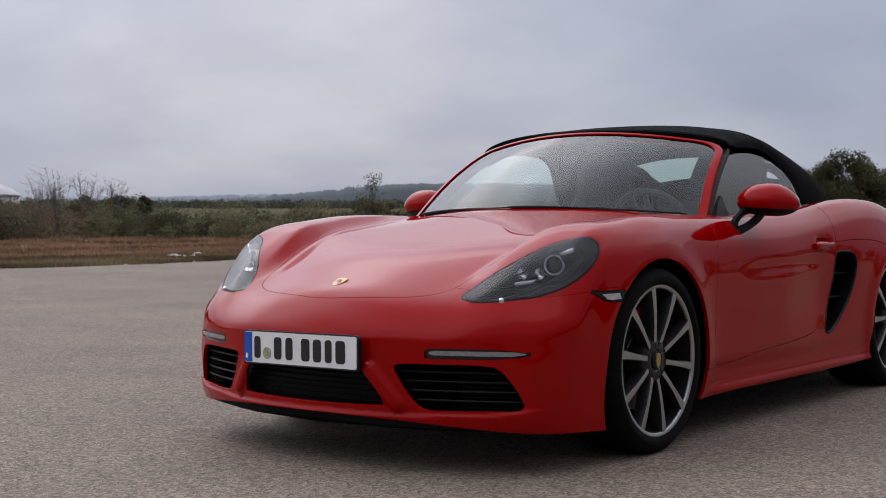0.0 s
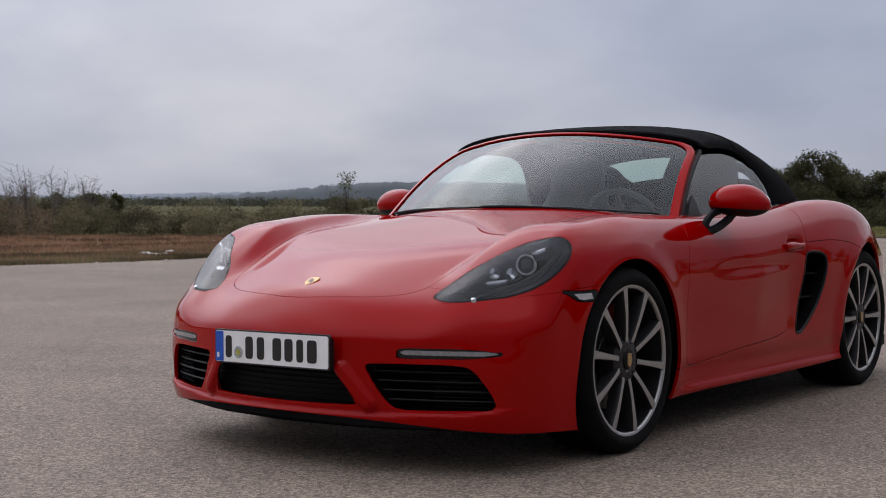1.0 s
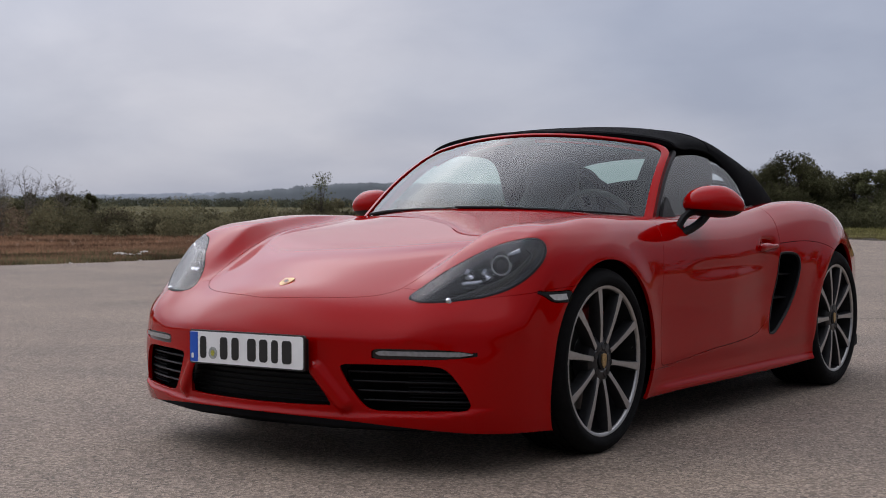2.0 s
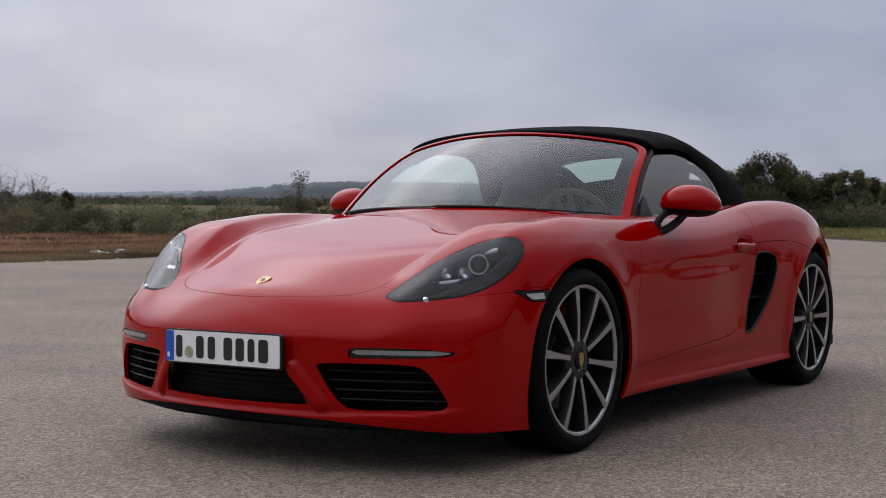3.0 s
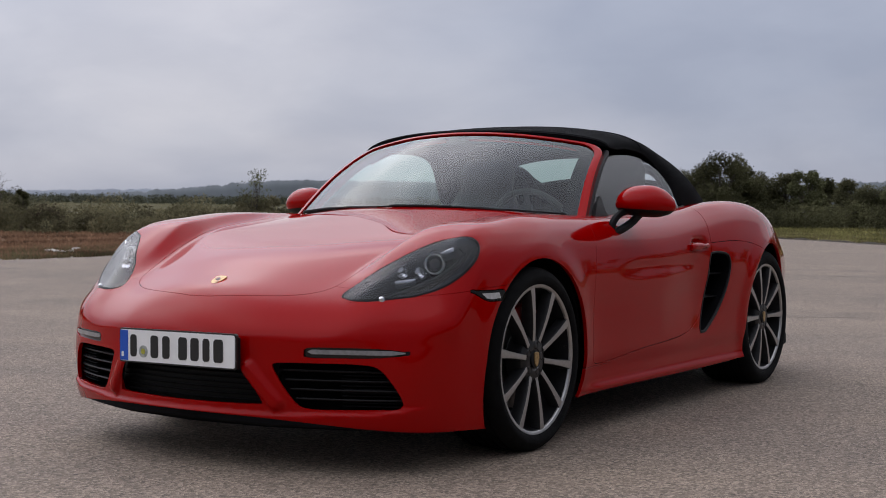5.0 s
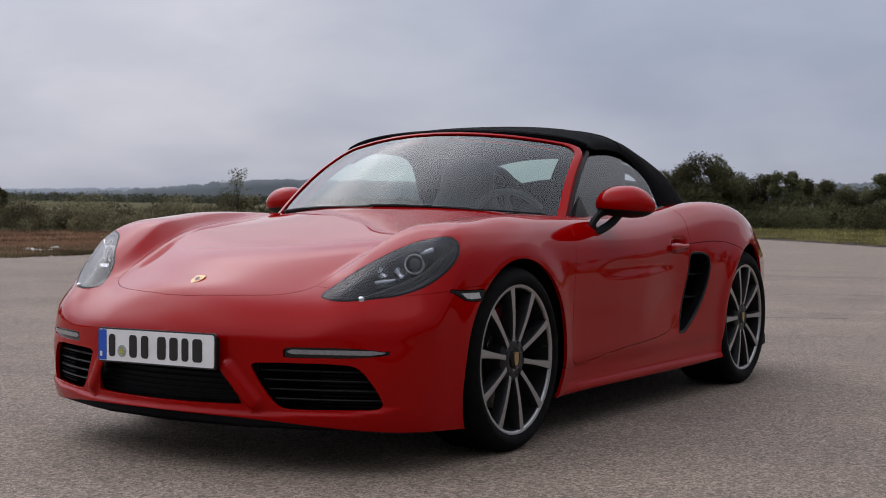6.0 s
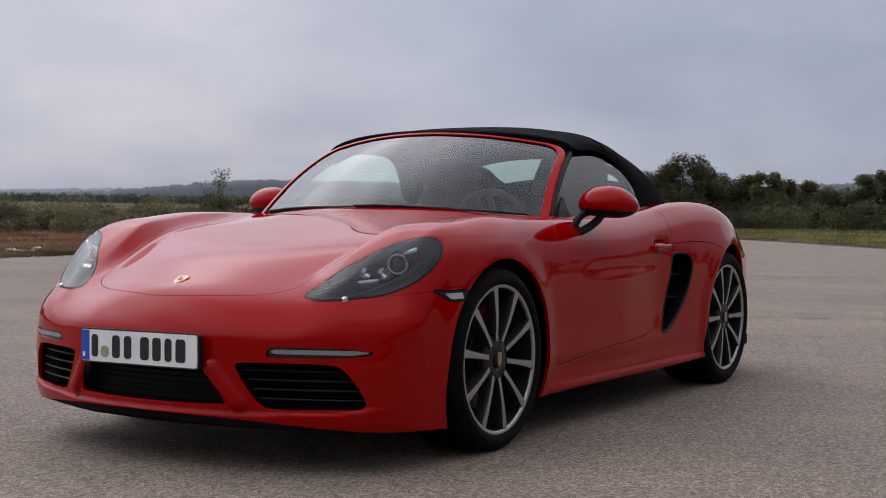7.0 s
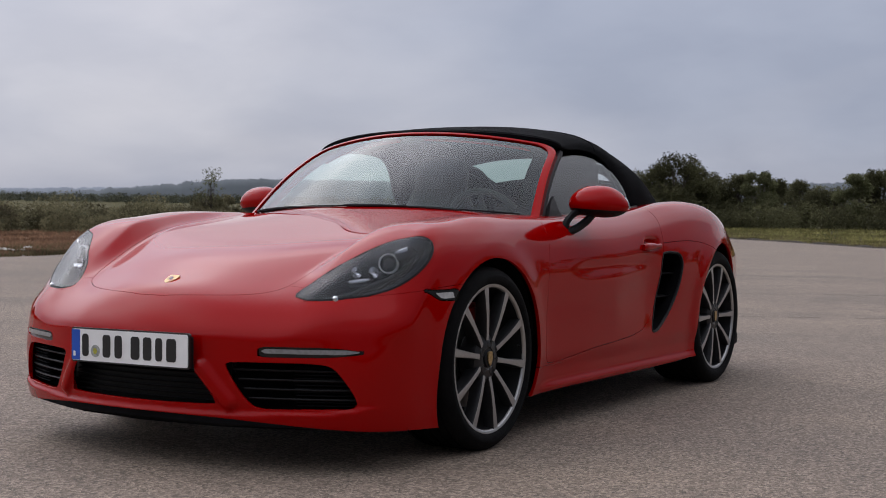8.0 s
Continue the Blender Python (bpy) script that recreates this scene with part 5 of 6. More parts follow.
def in_rear_window(y, u):
    return 1.985 < y < 2.215 and abs(u) < 0.40


def soft_top():
    bm = bmesh.new()
    V = [[bm.verts.new(roof_point(y, u)) for u in ROOF_U] for y in ROOF_Y]
    for i in range(len(ROOF_Y) - 1):
        for j in range(len(ROOF_U) - 1):
            if not in_rear_window((ROOF_Y[i] + ROOF_Y[i + 1]) / 2, (ROOF_U[j] + ROOF_U[j + 1]) / 2):
                bm.faces.new((V[i][j], V[i + 1][j], V[i + 1][j + 1], V[i][j + 1]))
    bmesh.ops.recalc_face_normals(bm, faces=bm.faces)
    if sum(f.normal.z for f in bm.faces) < 0:
        bmesh.ops.reverse_faces(bm, faces=bm.faces)
    bmesh.ops.solidify(bm, geom=bm.faces[:], thickness=0.016)
    return bm


roof = part("soft_top", soft_top(), CANVAS, car, "taut black canvas roof", sharp=50)


def rear_pane():
    ys, us = np.linspace(1.97, 2.23, 9), np.linspace(-0.42, 0.42, 17)
    bm = grid_mesh([[Vector(roof_point(y, u)) + Vector((0, -0.006, -0.006)) for u in us] for y in ys])
    bm.normal_update()
    if sum(f.normal.y for f in bm.faces) > 0:
        bmesh.ops.reverse_faces(bm, faces=bm.faces)
    return bm


pane = part("rear_window", rear_pane(), SIDE_GLASS, roof, "glass rear window")
pane.visible_shadow = False


def roof_seam(y0):
    return sweep([Vector(roof_point(y0, u)) + Vector((0, 0, 0.0015)) for u in np.linspace(-0.97, 0.97, 50)], 0.0028, 6)


part("roof_seam", roof_seam(0.855), BLACK_PLASTIC, roof)
part("roof_seam", roof_seam(1.42), CANVAS, roof)


def roof_edge(side):
    return sweep([Vector(roof_point(y, side * 0.997)) for y in np.linspace(0.84, 1.72, 60)], 0.005, 6)


for side in (1, -1):
    part("roof_edge_seal", roof_edge(side), CANVAS, roof)

# ---- door mirrors and handles ----
def mirror_shell(part_of):
    """The mirror housing; part_of(z) picks the painted cap or the black lower half."""
    c = Vector((0.860, 0.854, 0.891))
    rows = []
    for i in range(25):
        a = math.pi * i / 24
        row = []
        for j in range(32):
            b = 2 * math.pi * j / 32
            sx, sy, sz = math.cos(a), math.sin(a) * math.cos(b), math.sin(a) * math.sin(b)
            ex = math.copysign(abs(sx) ** 0.8, sx) * 0.122
            taper = 1.0 - 0.22 * (sx > 0) * sx ** 2 + 0.05 * sx
            ey = sy * 0.098 * taper if sy < 0 else sy * 0.045 * taper
            ez = sz * 0.070 * taper * (1.0 if sz > 0 else 0.85)
            row.append(c + Vector((ex, ey + 0.10 * ex, ez - 0.04 * ex - 0.012 * sx * sx)))
        rows.append(row)
    bm = grid_mesh(rows, False, True)
    bmesh.ops.remove_doubles(bm, verts=bm.verts, dist=1e-5)
    bmesh.ops.recalc_face_normals(bm, faces=bm.faces)
    line = lambda p: p.z - (c.z - 0.028 - 0.06 * (p.x - c.x))
    geom = bm.verts[:] + bm.edges[:] + bm.faces[:]
    bmesh.ops.bisect_plane(bm, geom=geom, plane_co=c + Vector((0, 0, -0.028)), plane_no=Vector((0.06, 0, 1)).normalized())
    bmesh.ops.delete(bm, geom=[f for f in bm.faces if (line(f.calc_center_median()) > 0) != part_of], context="FACES")
    return bm


def mirror_arm():
    bm = sweep(loop_curve([(0.79, 0.69, 0.768), (0.815, 0.735, 0.787), (0.835, 0.78, 0.815), (0.86, 0.80, 0.85)], False, 5), [0.021] * 15 + [0.03], 10, squash=0.75)
    bm = merge(bm, sweep(loop_curve([(0.785, 0.68, 0.77), (0.79, 0.69, 0.81), (0.80, 0.735, 0.845), (0.82, 0.78, 0.86)], False, 5), 0.013, 8, squash=1.2))
    return shift(bm, Matrix.Translation((-0.014, 0.036, 0.0)))


for side in (1, -1):
    flip = (lambda bm: bm) if side > 0 else mirrored
    mirror = part("door_mirror", flip(mirror_shell(False)), BLACK_PLASTIC, car, "door mirror with red cap and black arm")
    part("mirror_cap", flip(thicken(mirror_shell(True), 0.002)), PAINT, mirror, "glossy red cap")
    part("mirror_arm", flip(mirror_arm()), BLACK_PLASTIC, mirror)
    part("mirror_glass", flip(prism([(0.860 + 0.104 * math.cos(a), 0.889 + 0.048 * math.sin(a)) for a in np.linspace(0, 2 * math.pi, 25)[:-1]], lambda u, v, w: (u, 0.896 + w + 0.1 * (u - 0.86), v), 0.005)), CHROME, mirror)


def handle():
    rows = []
    for k in range(15):
        u = k / 14
        y = 1.435 + 0.195 * u
        p = on_flank(y, 0.705)
        out = 0.022 * math.sin(math.pi * min(1, max(0, 0.06 + 0.9 * u))) ** 0.5 + 0.004
        h = 0.018 * (0.6 + 0.45 * math.sin(math.pi * min(1, u * 1.15 + 0.1)))
        rows.append([(p[0] + out * math.cos(a) * 0.5 + out * 0.5, y, 0.703 + 0.006 * u + h * math.sin(a)) for a in np.linspace(0, 2 * math.pi, 13)[:-1]])
    bm = grid_mesh(rows, False, True)
    bm.verts.ensure_lookup_table()
    bm.faces.new([bm.verts[j] for j in range(12)]); bm.faces.new([bm.verts[14 * 12 + j] for j in range(12)])
    bmesh.ops.recalc_face_normals(bm, faces=bm.faces)
    return bm


bm = handle()
for ob, b in zip(DOORS, (bm, mirrored(bm))):
    part("door_handle", b, PAINT, ob, "red pull handle")

# ---- cabin ----
def tub():
    half = [(0.0, 0.30), (0.60, 0.30), (0.645, 0.36), (0.655, 0.70), (0.672, 0.815)]
    rows = []
    for y in np.linspace(0.45, 2.3, 20):
        rows.append([(x * (1 if y < 1.9 else 1 - 0.25 * (y - 1.9)), y, z if y < 1.75 else max(z, 0.30 + (y - 1.75) * 1.1)) for x, z in [(-a, b) for a, b in reversed(half[1:])] + half])
    bm = grid_mesh(rows)
    return thicken(bm, 0.006)


part("cabin_tub", tub(), LEATHER, car, "dark leather cabin lining")


def dash():
    prof = [(0.42, 0.80), (0.47, 0.838), (0.56, 0.848), (0.66, 0.842), (0.74, 0.826), (0.775, 0.80), (0.78, 0.74), (0.75, 0.68), (0.72, 0.55), (0.55, 0.5)]
    rows = [[(x, y + 0.10 * (x / 0.64) ** 2 * (y < 0.6), z - 0.02 * (abs(x) / 0.64) ** 3) for y, z in prof] for x in np.linspace(-0.645, 0.645, 25)]
    bm = grid_mesh(rows)
    return thicken(bm, 0.01)


part("dashboard", dash(), LEATHER, car, "black dashboard")


def steering():
    c, tilt = Vector((0.352, 0.845, 0.775)), pose(0, 0, 0, -65, 0, 0)
    ring = [(0.178 * math.cos(a), 0.178 * math.sin(a), 0) for a in np.linspace(0, 2 * math.pi, 41)[:-1]]
    bm = sweep(ring, 0.014, 8, closed=True)
    for a in (radians(8), radians(172), radians(270)):
        bm = merge(bm, sweep([(0.05 * math.cos(a), 0.05 * math.sin(a), 0), (0.175 * math.cos(a), 0.175 * math.sin(a), 0)], 0.014, 6, squash=0.5))
    hub = lathe([(0.0, 0.03), (0.05, 0.028), (0.068, 0.01), (0.07, -0.02)], 24)
    shift(hub, pose(0, 0, 0, 0, -90, 0))
    bm = merge(bm, hub)
    return shift(bm, Matrix.Translation(c) @ tilt)


part("steering_wheel", steering(), GREY_TRIM, car, "three-spoke steering wheel")


def cushion(sections):
    """A padded form lofted through (centre y, z, half width, half depth) rings."""
    rows = []
    for y, z, w, d in sections:
        rows.append([(w * math.copysign(abs(math.cos(a)) ** 0.6, math.cos(a)), y + d * math.copysign(abs(math.sin(a)) ** 0.8, math.sin(a)), z) for a in np.linspace(0, 2 * math.pi, 25)[:-1]])
    bm = grid_mesh(rows, False, True)
    bm.verts.ensure_lookup_table()
    bm.faces.new([bm.verts[j] for j in range(24)]); bm.faces.new([bm.verts[(len(rows) - 1) * 24 + j] for j in range(24)])
    bmesh.ops.recalc_face_normals(bm, faces=bm.faces)
    return bm


for x in (0.352, -0.352):
    at = Matrix.Translation((x, 0, 0))
    seat = part("seat", shift(cushion([(1.22, 0.33, 0.24, 0.27), (1.20, 0.40, 0.26, 0.29), (1.20, 0.46, 0.255, 0.28), (1.22, 0.48, 0.20, 0.22)]), at), LEATHER, car, "black leather bucket seat")
    part("backrest", shift(cushion([(1.44, 0.42, 0.24, 0.09), (1.50, 0.55, 0.262, 0.08), (1.56, 0.70, 0.262, 0.07), (1.60, 0.82, 0.235, 0.062), (1.625, 0.90, 0.18, 0.058), (1.635, 0.97, 0.148, 0.055), (1.645, 1.06, 0.145, 0.052), (1.655, 1.11, 0.12, 0.04), (1.657, 1.128, 0.06, 0.02)]), at), LEATHER, seat)
    hoop = loop_curve([(x - 0.20, 1.80, 0.80), (x - 0.19, 1.80, 0.96), (x - 0.12, 1.80, 1.055), (x, 1.80, 1.075), (x + 0.12, 1.80, 1.055), (x + 0.19, 1.80, 0.96), (x + 0.20, 1.80, 0.80)], False, 6)
    part("roll_hoop", sweep(hoop, 0.022, 8, up=(0, 1, 0)), BLACK_PLASTIC, car, "black roll hoop behind the seat")
part("interior_mirror", shift(block((-0.11, -0.012, -0.03), (0.11, 0.012, 0.03), 0.012, 3), Matrix.Translation((0.0, 0.93, 1.115))), BLACK_PLASTIC, car, "black rear-view mirror")
part("sensor_pod", shift(block((-0.055, -0.03, -0.022), (0.055, 0.03, 0.022), 0.01, 3), Matrix.Translation((0.0, 0.808, 1.134)) @ pose(0, 0, 0, -38, 0, 0)), GREY_TRIM, car, "grey sensor housing behind the glass")

# ---- ground ----
def ground_height(x, y):
    """Level at the lot, then rising gently into the country."""
    d = math.hypot(x - 3.04, y + 4.08)
    far_off = max(0.0, d - 42)
    near = min(far_off, 700)
    # the verge below the oaks lies a little higher
    side = min(1.0, max(0.0, (math.degrees(math.atan2(x - 3.04, y + 4.08)) + 30) / 6))
    bank = 0.24 * side * min(1.0, max(0.0, (d - 60) / 18)) if d < 400 else 0.0
    return bank + 0.0098 * near + 6.5e-6 * near * near + (far_off - near) * 0.002


def earth():
    mat = bpy.data.materials.new("heath_earth")
    tree = nodes_of(mat)
    N = tree.nodes
    out = N.new("ShaderNodeOutputMaterial")
    bsdf = N.new("ShaderNodeBsdfPrincipled")
    bsdf.inputs["Roughness"].default_value = 0.95
    bsdf.inputs["Specular IOR Level"].default_value = 0.05
    link(tree, bsdf.outputs[0], out.inputs[0])
    co = N.new("ShaderNodeTexCoord")

    def noise_tex(scale, detail=5):
        t = N.new("ShaderNodeTexNoise")
        t.inputs["Scale"].default_value, t.inputs["Detail"].default_value = scale, detail
        link(tree, co.outputs["Object"], t.inputs["Vector"])
        return t.outputs["Fac"]

    def ramp(src, a, ca, b, cb):
        r = N.new("ShaderNodeValToRGB")
        r.color_ramp.elements[0].position, r.color_ramp.elements[0].color = a, (*ca, 1)
        r.color_ramp.elements[1].position, r.color_ramp.elements[1].color = b, (*cb, 1)
        link(tree, src, r.inputs[0])
        return r.outputs[0]

    heath = ramp(noise_tex(0.5), 0.35, (0.19, 0.12, 0.078), 0.68, (0.30, 0.195, 0.125))
    field = ramp(noise_tex(0.012), 0.35, (0.075, 0.07, 0.032), 0.65, (0.115, 0.10, 0.048))
    # the heath gives way to grazed fields and green verges farther out
    dist = N.new("ShaderNodeVectorMath"); dist.operation = "DISTANCE"
    dist.inputs[1].default_value = (3.04, -4.08, 0)
    link(tree, co.outputs["Object"], dist.inputs[0])
    rng = N.new("ShaderNodeMapRange")
    rng.inputs["From Min"].default_value, rng.inputs["From Max"].default_value = 52, 64
    link(tree, dist.outputs["Value"], rng.inputs["Value"])
    mix = N.new("ShaderNodeMix"); mix.data_type = "RGBA"
    link(tree, rng.outputs[0], mix.inputs["Factor"])
    link(tree, heath, mix.inputs["A"]); link(tree, field, mix.inputs["B"])
    grit = ramp(noise_tex(14, 4), 0.3, (0.7, 0.7, 0.7), 0.7, (1.25, 1.25, 1.25))
    mul = N.new("ShaderNodeMix"); mul.data_type, mul.blend_type = "RGBA", "MULTIPLY"
    mul.inputs["Factor"].default_value = 1.0
    link(tree, mix.outputs["Result"], mul.inputs["A"]); link(tree, grit, mul.inputs["B"])
    link(tree, mul.outputs["Result"], bsdf.inputs["Base Color"])
    return mat


def build_ground():
    bm = bmesh.new()
    rings = [6, 12, 18, 24, 30, 36, 42, 50, 60, 75, 95, 130, 180, 260, 380, 560, 750, 1100, 1800, 3000, 4500]
    n = 96
    at = lambda r, k: (3.04 + r * math.cos(2 * math.pi * k / n), -4.08 + r * math.sin(2 * math.pi * k / n))
    rows = [[bm.verts.new((*at(r, k), ground_height(*at(r, k)))) for k in range(n)] for r in rings]
    c = bm.verts.new((3.04, -4.08, 0))
    for k in range(n):
        bm.faces.new((c, rows[0][k], rows[0][(k + 1) % n]))
    for a, b in zip(rows, rows[1:]):
        for k in range(n):
            bm.faces.new((a[k], b[k], b[(k + 1) % n], a[(k + 1) % n]))
    for v in bm.verts:
        v.co.z -= 0.035
    ob = new("ground", finish(bm, "ground", earth()))
    tagged(ob, "brown heath soil running into grazed green fields", "ground", kind="structure")


build_ground()
# ---- the land round the lot ----
VIEW_EYE = (3.04, -4.08)


def far(bearing, distance):
    """A place by its bearing (degrees clockwise from +y) and distance from the tripod."""
    a = radians(bearing)
    return VIEW_EYE[0] + distance * math.sin(a), VIEW_EYE[1] + distance * math.cos(a)


def foliage(name, light, dark, rough=0.75):
    """Leaves: every leaf its own shade between two greens, a little light passing through."""
    mat = bpy.data.materials.new(name)
    tree = nodes_of(mat)
    N = tree.nodes
    out = N.new("ShaderNodeOutputMaterial")
    bsdf = N.new("ShaderNodeBsdfPrincipled")
    geo = N.new("ShaderNodeNewGeometry")
    ramp = N.new("ShaderNodeValToRGB")
    ramp.color_ramp.elements[0].color, ramp.color_ramp.elements[1].color = (*dark, 1), (*light, 1)
    link(tree, geo.outputs["Random Per Island"], ramp.inputs[0])
    co = N.new("ShaderNodeTexCoord")
    tex = N.new("ShaderNodeTexNoise")
    tex.inputs["Scale"].default_value = 0.35
    link(tree, co.outputs["Object"], tex.inputs["Vector"])
    rng = N.new("ShaderNodeMapRange")
    rng.inputs["From Min"].default_value, rng.inputs["From Max"].default_value = 0.35, 0.65
    rng.inputs["To Min"].default_value, rng.inputs["To Max"].default_value = 0.5, 1.45
    link(tree, tex.outputs["Fac"], rng.inputs["Value"])
    mul = N.new("ShaderNodeMix"); mul.data_type, mul.blend_type = "RGBA", "MULTIPLY"
    mul.inputs["Factor"].default_value = 1.0
    link(tree, ramp.outputs[0], mul.inputs["A"]); link(tree, rng.outputs[0], mul.inputs["B"])
    link(tree, mul.outputs["Result"], bsdf.inputs["Base Color"])
    bsdf.inputs["Roughness"].default_value = rough
    bsdf.inputs["Specular IOR Level"].default_value = 0.05
    thin = N.new("ShaderNodeBsdfTranslucent")
    link(tree, mul.outputs["Result"], thin.inputs["Color"])
    mix = N.new("ShaderNodeMixShader")
    mix.inputs[0].default_value = 0.35
    link(tree, bsdf.outputs[0], mix.inputs[1]); link(tree, thin.outputs[0], mix.inputs[2])
    link(tree, mix.outputs[0], out.inputs[0])
    return mat


OAK_LEAF = foliage("oak_leaf", (0.155, 0.15, 0.078), (0.092, 0.092, 0.05))
SCRUB_LEAF = foliage("scrub_leaf", (0.205, 0.182, 0.105), (0.125, 0.115, 0.068))
PALE_LEAF = foliage("pale_leaf", (0.19, 0.195, 0.10), (0.12, 0.125, 0.065))
HEATH = foliage("heath", (0.30, 0.18, 0.115), (0.20, 0.125, 0.08))
DRY_GRASS = foliage("dry_grass", (0.30, 0.27, 0.11), (0.17, 0.165, 0.065))
BARK = material("bark", (0.075, 0.062, 0.05), rough=0.9, noise_scale=8, noise_amount=0.3, bump=0.6, bump_scale=30)
PALE_BARK = material("pale_bark", (0.17, 0.15, 0.125), rough=0.9, noise_scale=8, noise_amount=0.3)
RNG = np.random.default_rng(11)


def sheets(points, size, up=0.35, slim=0.6):
    """Many small leaves: a bent quad at each point."""
    n = len(points)
    size = np.broadcast_to(np.asarray(size, float), (n,)) * RNG.uniform(0.7, 1.3, n)
    nrm = RNG.normal(size=(n, 3)); nrm[:, 2] += up
    nrm /= np.linalg.norm(nrm, axis=1)[:, None]
    t = np.cross(nrm, RNG.normal(size=(n, 3))); t /= np.linalg.norm(t, axis=1)[:, None] + 1e-9
    b = np.cross(nrm, t)
    h = size[:, None] / 2
    fold = nrm * h * 0.3
    V = np.stack([points - t * h, points + b * h * slim + fold, points + t * h, points - b * h * slim + fold], 1).reshape(-1, 3)
    F = np.arange(4 * n).reshape(n, 4)
    return V, F


def leaf_mesh(name, points, size, mat, up=0.35, slim=0.6):
    V, F = sheets(np.asarray(points), size, up, slim)
    me = bpy.data.meshes.new(name)
    me.from_pydata(V.tolist(), [], F.tolist())
    me.materials.append(mat)
    return me


def clump_points(centre, radii, n, hollow=0.35):
    d = RNG.normal(size=(n, 3)); d /= np.linalg.norm(d, axis=1)[:, None]
    r = hollow + (1 - hollow) * RNG.random(n) ** 0.6
    r = r * (1 + 0.22 * np.sin(d[:, 0] * 5 + centre[0]) * np.sin(d[:, 1] * 6 + centre[1]) + 0.12 * np.sin(d[:, 2] * 9))
    return np.asarray(centre) + d * r[:, None] * np.asarray(radii)


def limbs(base, tips, r0):
    """A trunk that forks to the tips, tapering."""
    base = np.array(base, float)
    fork = base + np.array([0, 0, max(0.15, (np.mean([t[2] for t in tips]) - base[2]) * 0.35)])
    line = [base + (fork - base) * u + np.array([0.04 * math.sin(4 * u), 0.03 * math.sin(5 * u + 1), 0]) * r0 * 8 for u in np.linspace(0, 1, 6)]
    bm = sweep(line, np.linspace(r0 * 1.25, r0 * 0.8, 6), 8, up=(1, 0.2, 0))
    for t in tips:
        t = np.array(t, float)
        bend = RNG.normal(size=3) * 0.09 * np.linalg.norm(t - fork)
        line = [fork + (t - fork) * u + bend * math.sin(math.pi * u) for u in np.linspace(0, 1, 7)]
        bm = merge(bm, sweep(line, np.linspace(r0 * 0.6, r0 * 0.08, 7), 6, up=(1, 0.2, 0.1)))
    return bm


def tree(name, bearing, distance, height, spread, leaf, label, n=5000, trunk=0.3, size=0.2, bark=BARK, low=0.25, group="", clumps=14):
    x, y = far(bearing, distance)
    z = ground_height(x, y)
    ob = thing(name, pose(x, y, z), label, "tree", group)
    centres, pts, tips = [], [], []
    for k in range(clumps):
        a, u = RNG.uniform(0, 2 * math.pi), RNG.random()
        hgt = low + (0.9 - low) * u
        reach = spread * (0.25 + 0.75 * math.sin(math.pi * (0.25 + 0.68 * u))) * RNG.uniform(0.35, 0.85)
        c = np.array([reach * math.cos(a), reach * math.sin(a), hgt * height])
        rad = spread * RNG.uniform(0.26, 0.42)
        rad_z = min(rad * RNG.uniform(0.6, 0.9), height * 0.3)
        c[2] = min(c[2], height - rad_z)
        pts.append(clump_points(c, (rad, rad, rad_z), n // clumps))
        tips.append(c)
    part("trunk", limbs((0, 0, -0.1), tips, trunk), bark, ob)
    crown = new("crown", leaf_mesh("crown", np.concatenate(pts), size, leaf, up=0.8))
    crown.parent = ob
    return ob


# oaks and bushes past the lot's far edge
TREES = "trees behind the lot"
for bearing, distance, height, spread, n in ((-20.7, 82, 4.9, 2.2, 7000), (-21.7, 83, 4.0, 1.7, 5000), (-22.7, 84, 2.9, 1.6, 4000), (-19.75, 84, 4.0, 1.7, 5000), (-18.9, 86, 3.5, 1.7, 4500), (-18.1, 85, 3.3, 1.6, 4200),
                                             (-17.3, 82, 3.7, 1.2, 3800), (-16.4, 88, 3.1, 1.8, 3800), (-15.4, 86, 3.0, 1.8, 3600), (-14.4, 85, 2.8, 1.7, 3600), (-13.4, 82, 3.5, 1.3, 4000), (-12.4, 84, 3.6, 1.6, 4000), (-11.2, 85, 3.2, 1.8, 3600), (-9.8, 84, 3.4, 1.9, 3600), (-24.0, 86, 2.5, 1.7, 3500)):
    pale = bearing in (-17.3, -13.4)
    tree("oak_tree" if not pale else "birch_tree", bearing, distance, height, spread, PALE_LEAF if pale else OAK_LEAF,
         "slender pale-green tree with a thin trunk" if pale else "broad dark-green oak beyond the grass verge", n=int(n * 2.2), size=0.125, bark=PALE_BARK if pale else BARK, group=TREES, low=0.2, trunk=0.09 if pale else 0.2, clumps=18)


def scrub(name, label, bands, leaf, size, per_metre, kind_height):
    """Uncountable bushes along a band of bearings."""
    pts = []
    for b0, b1, d0, d1, h0, h1 in bands:
        length = radians(b1 - b0) * (d0 + d1) / 2
        for k in range(int(length * per_metre)):
            b, d = RNG.uniform(b0, b1), RNG.uniform(d0, d1)
            x, y = far(b, d)
            h = RNG.uniform(h0, h1) * RNG.uniform(0.75, 1.0)
            r = h * RNG.uniform(0.55, 0.95)
            z = ground_height(x, y)
            pts.append(clump_points((x, y, z + h * 0.45), (r, r, h * 0.55), int(kind_height * (h / size) ** 2), 0.55))
    ob = new(name, leaf_mesh(name, np.concatenate(pts), size, leaf, up=0.9))
    return tagged(ob, label, "bushes", kind="stuff")


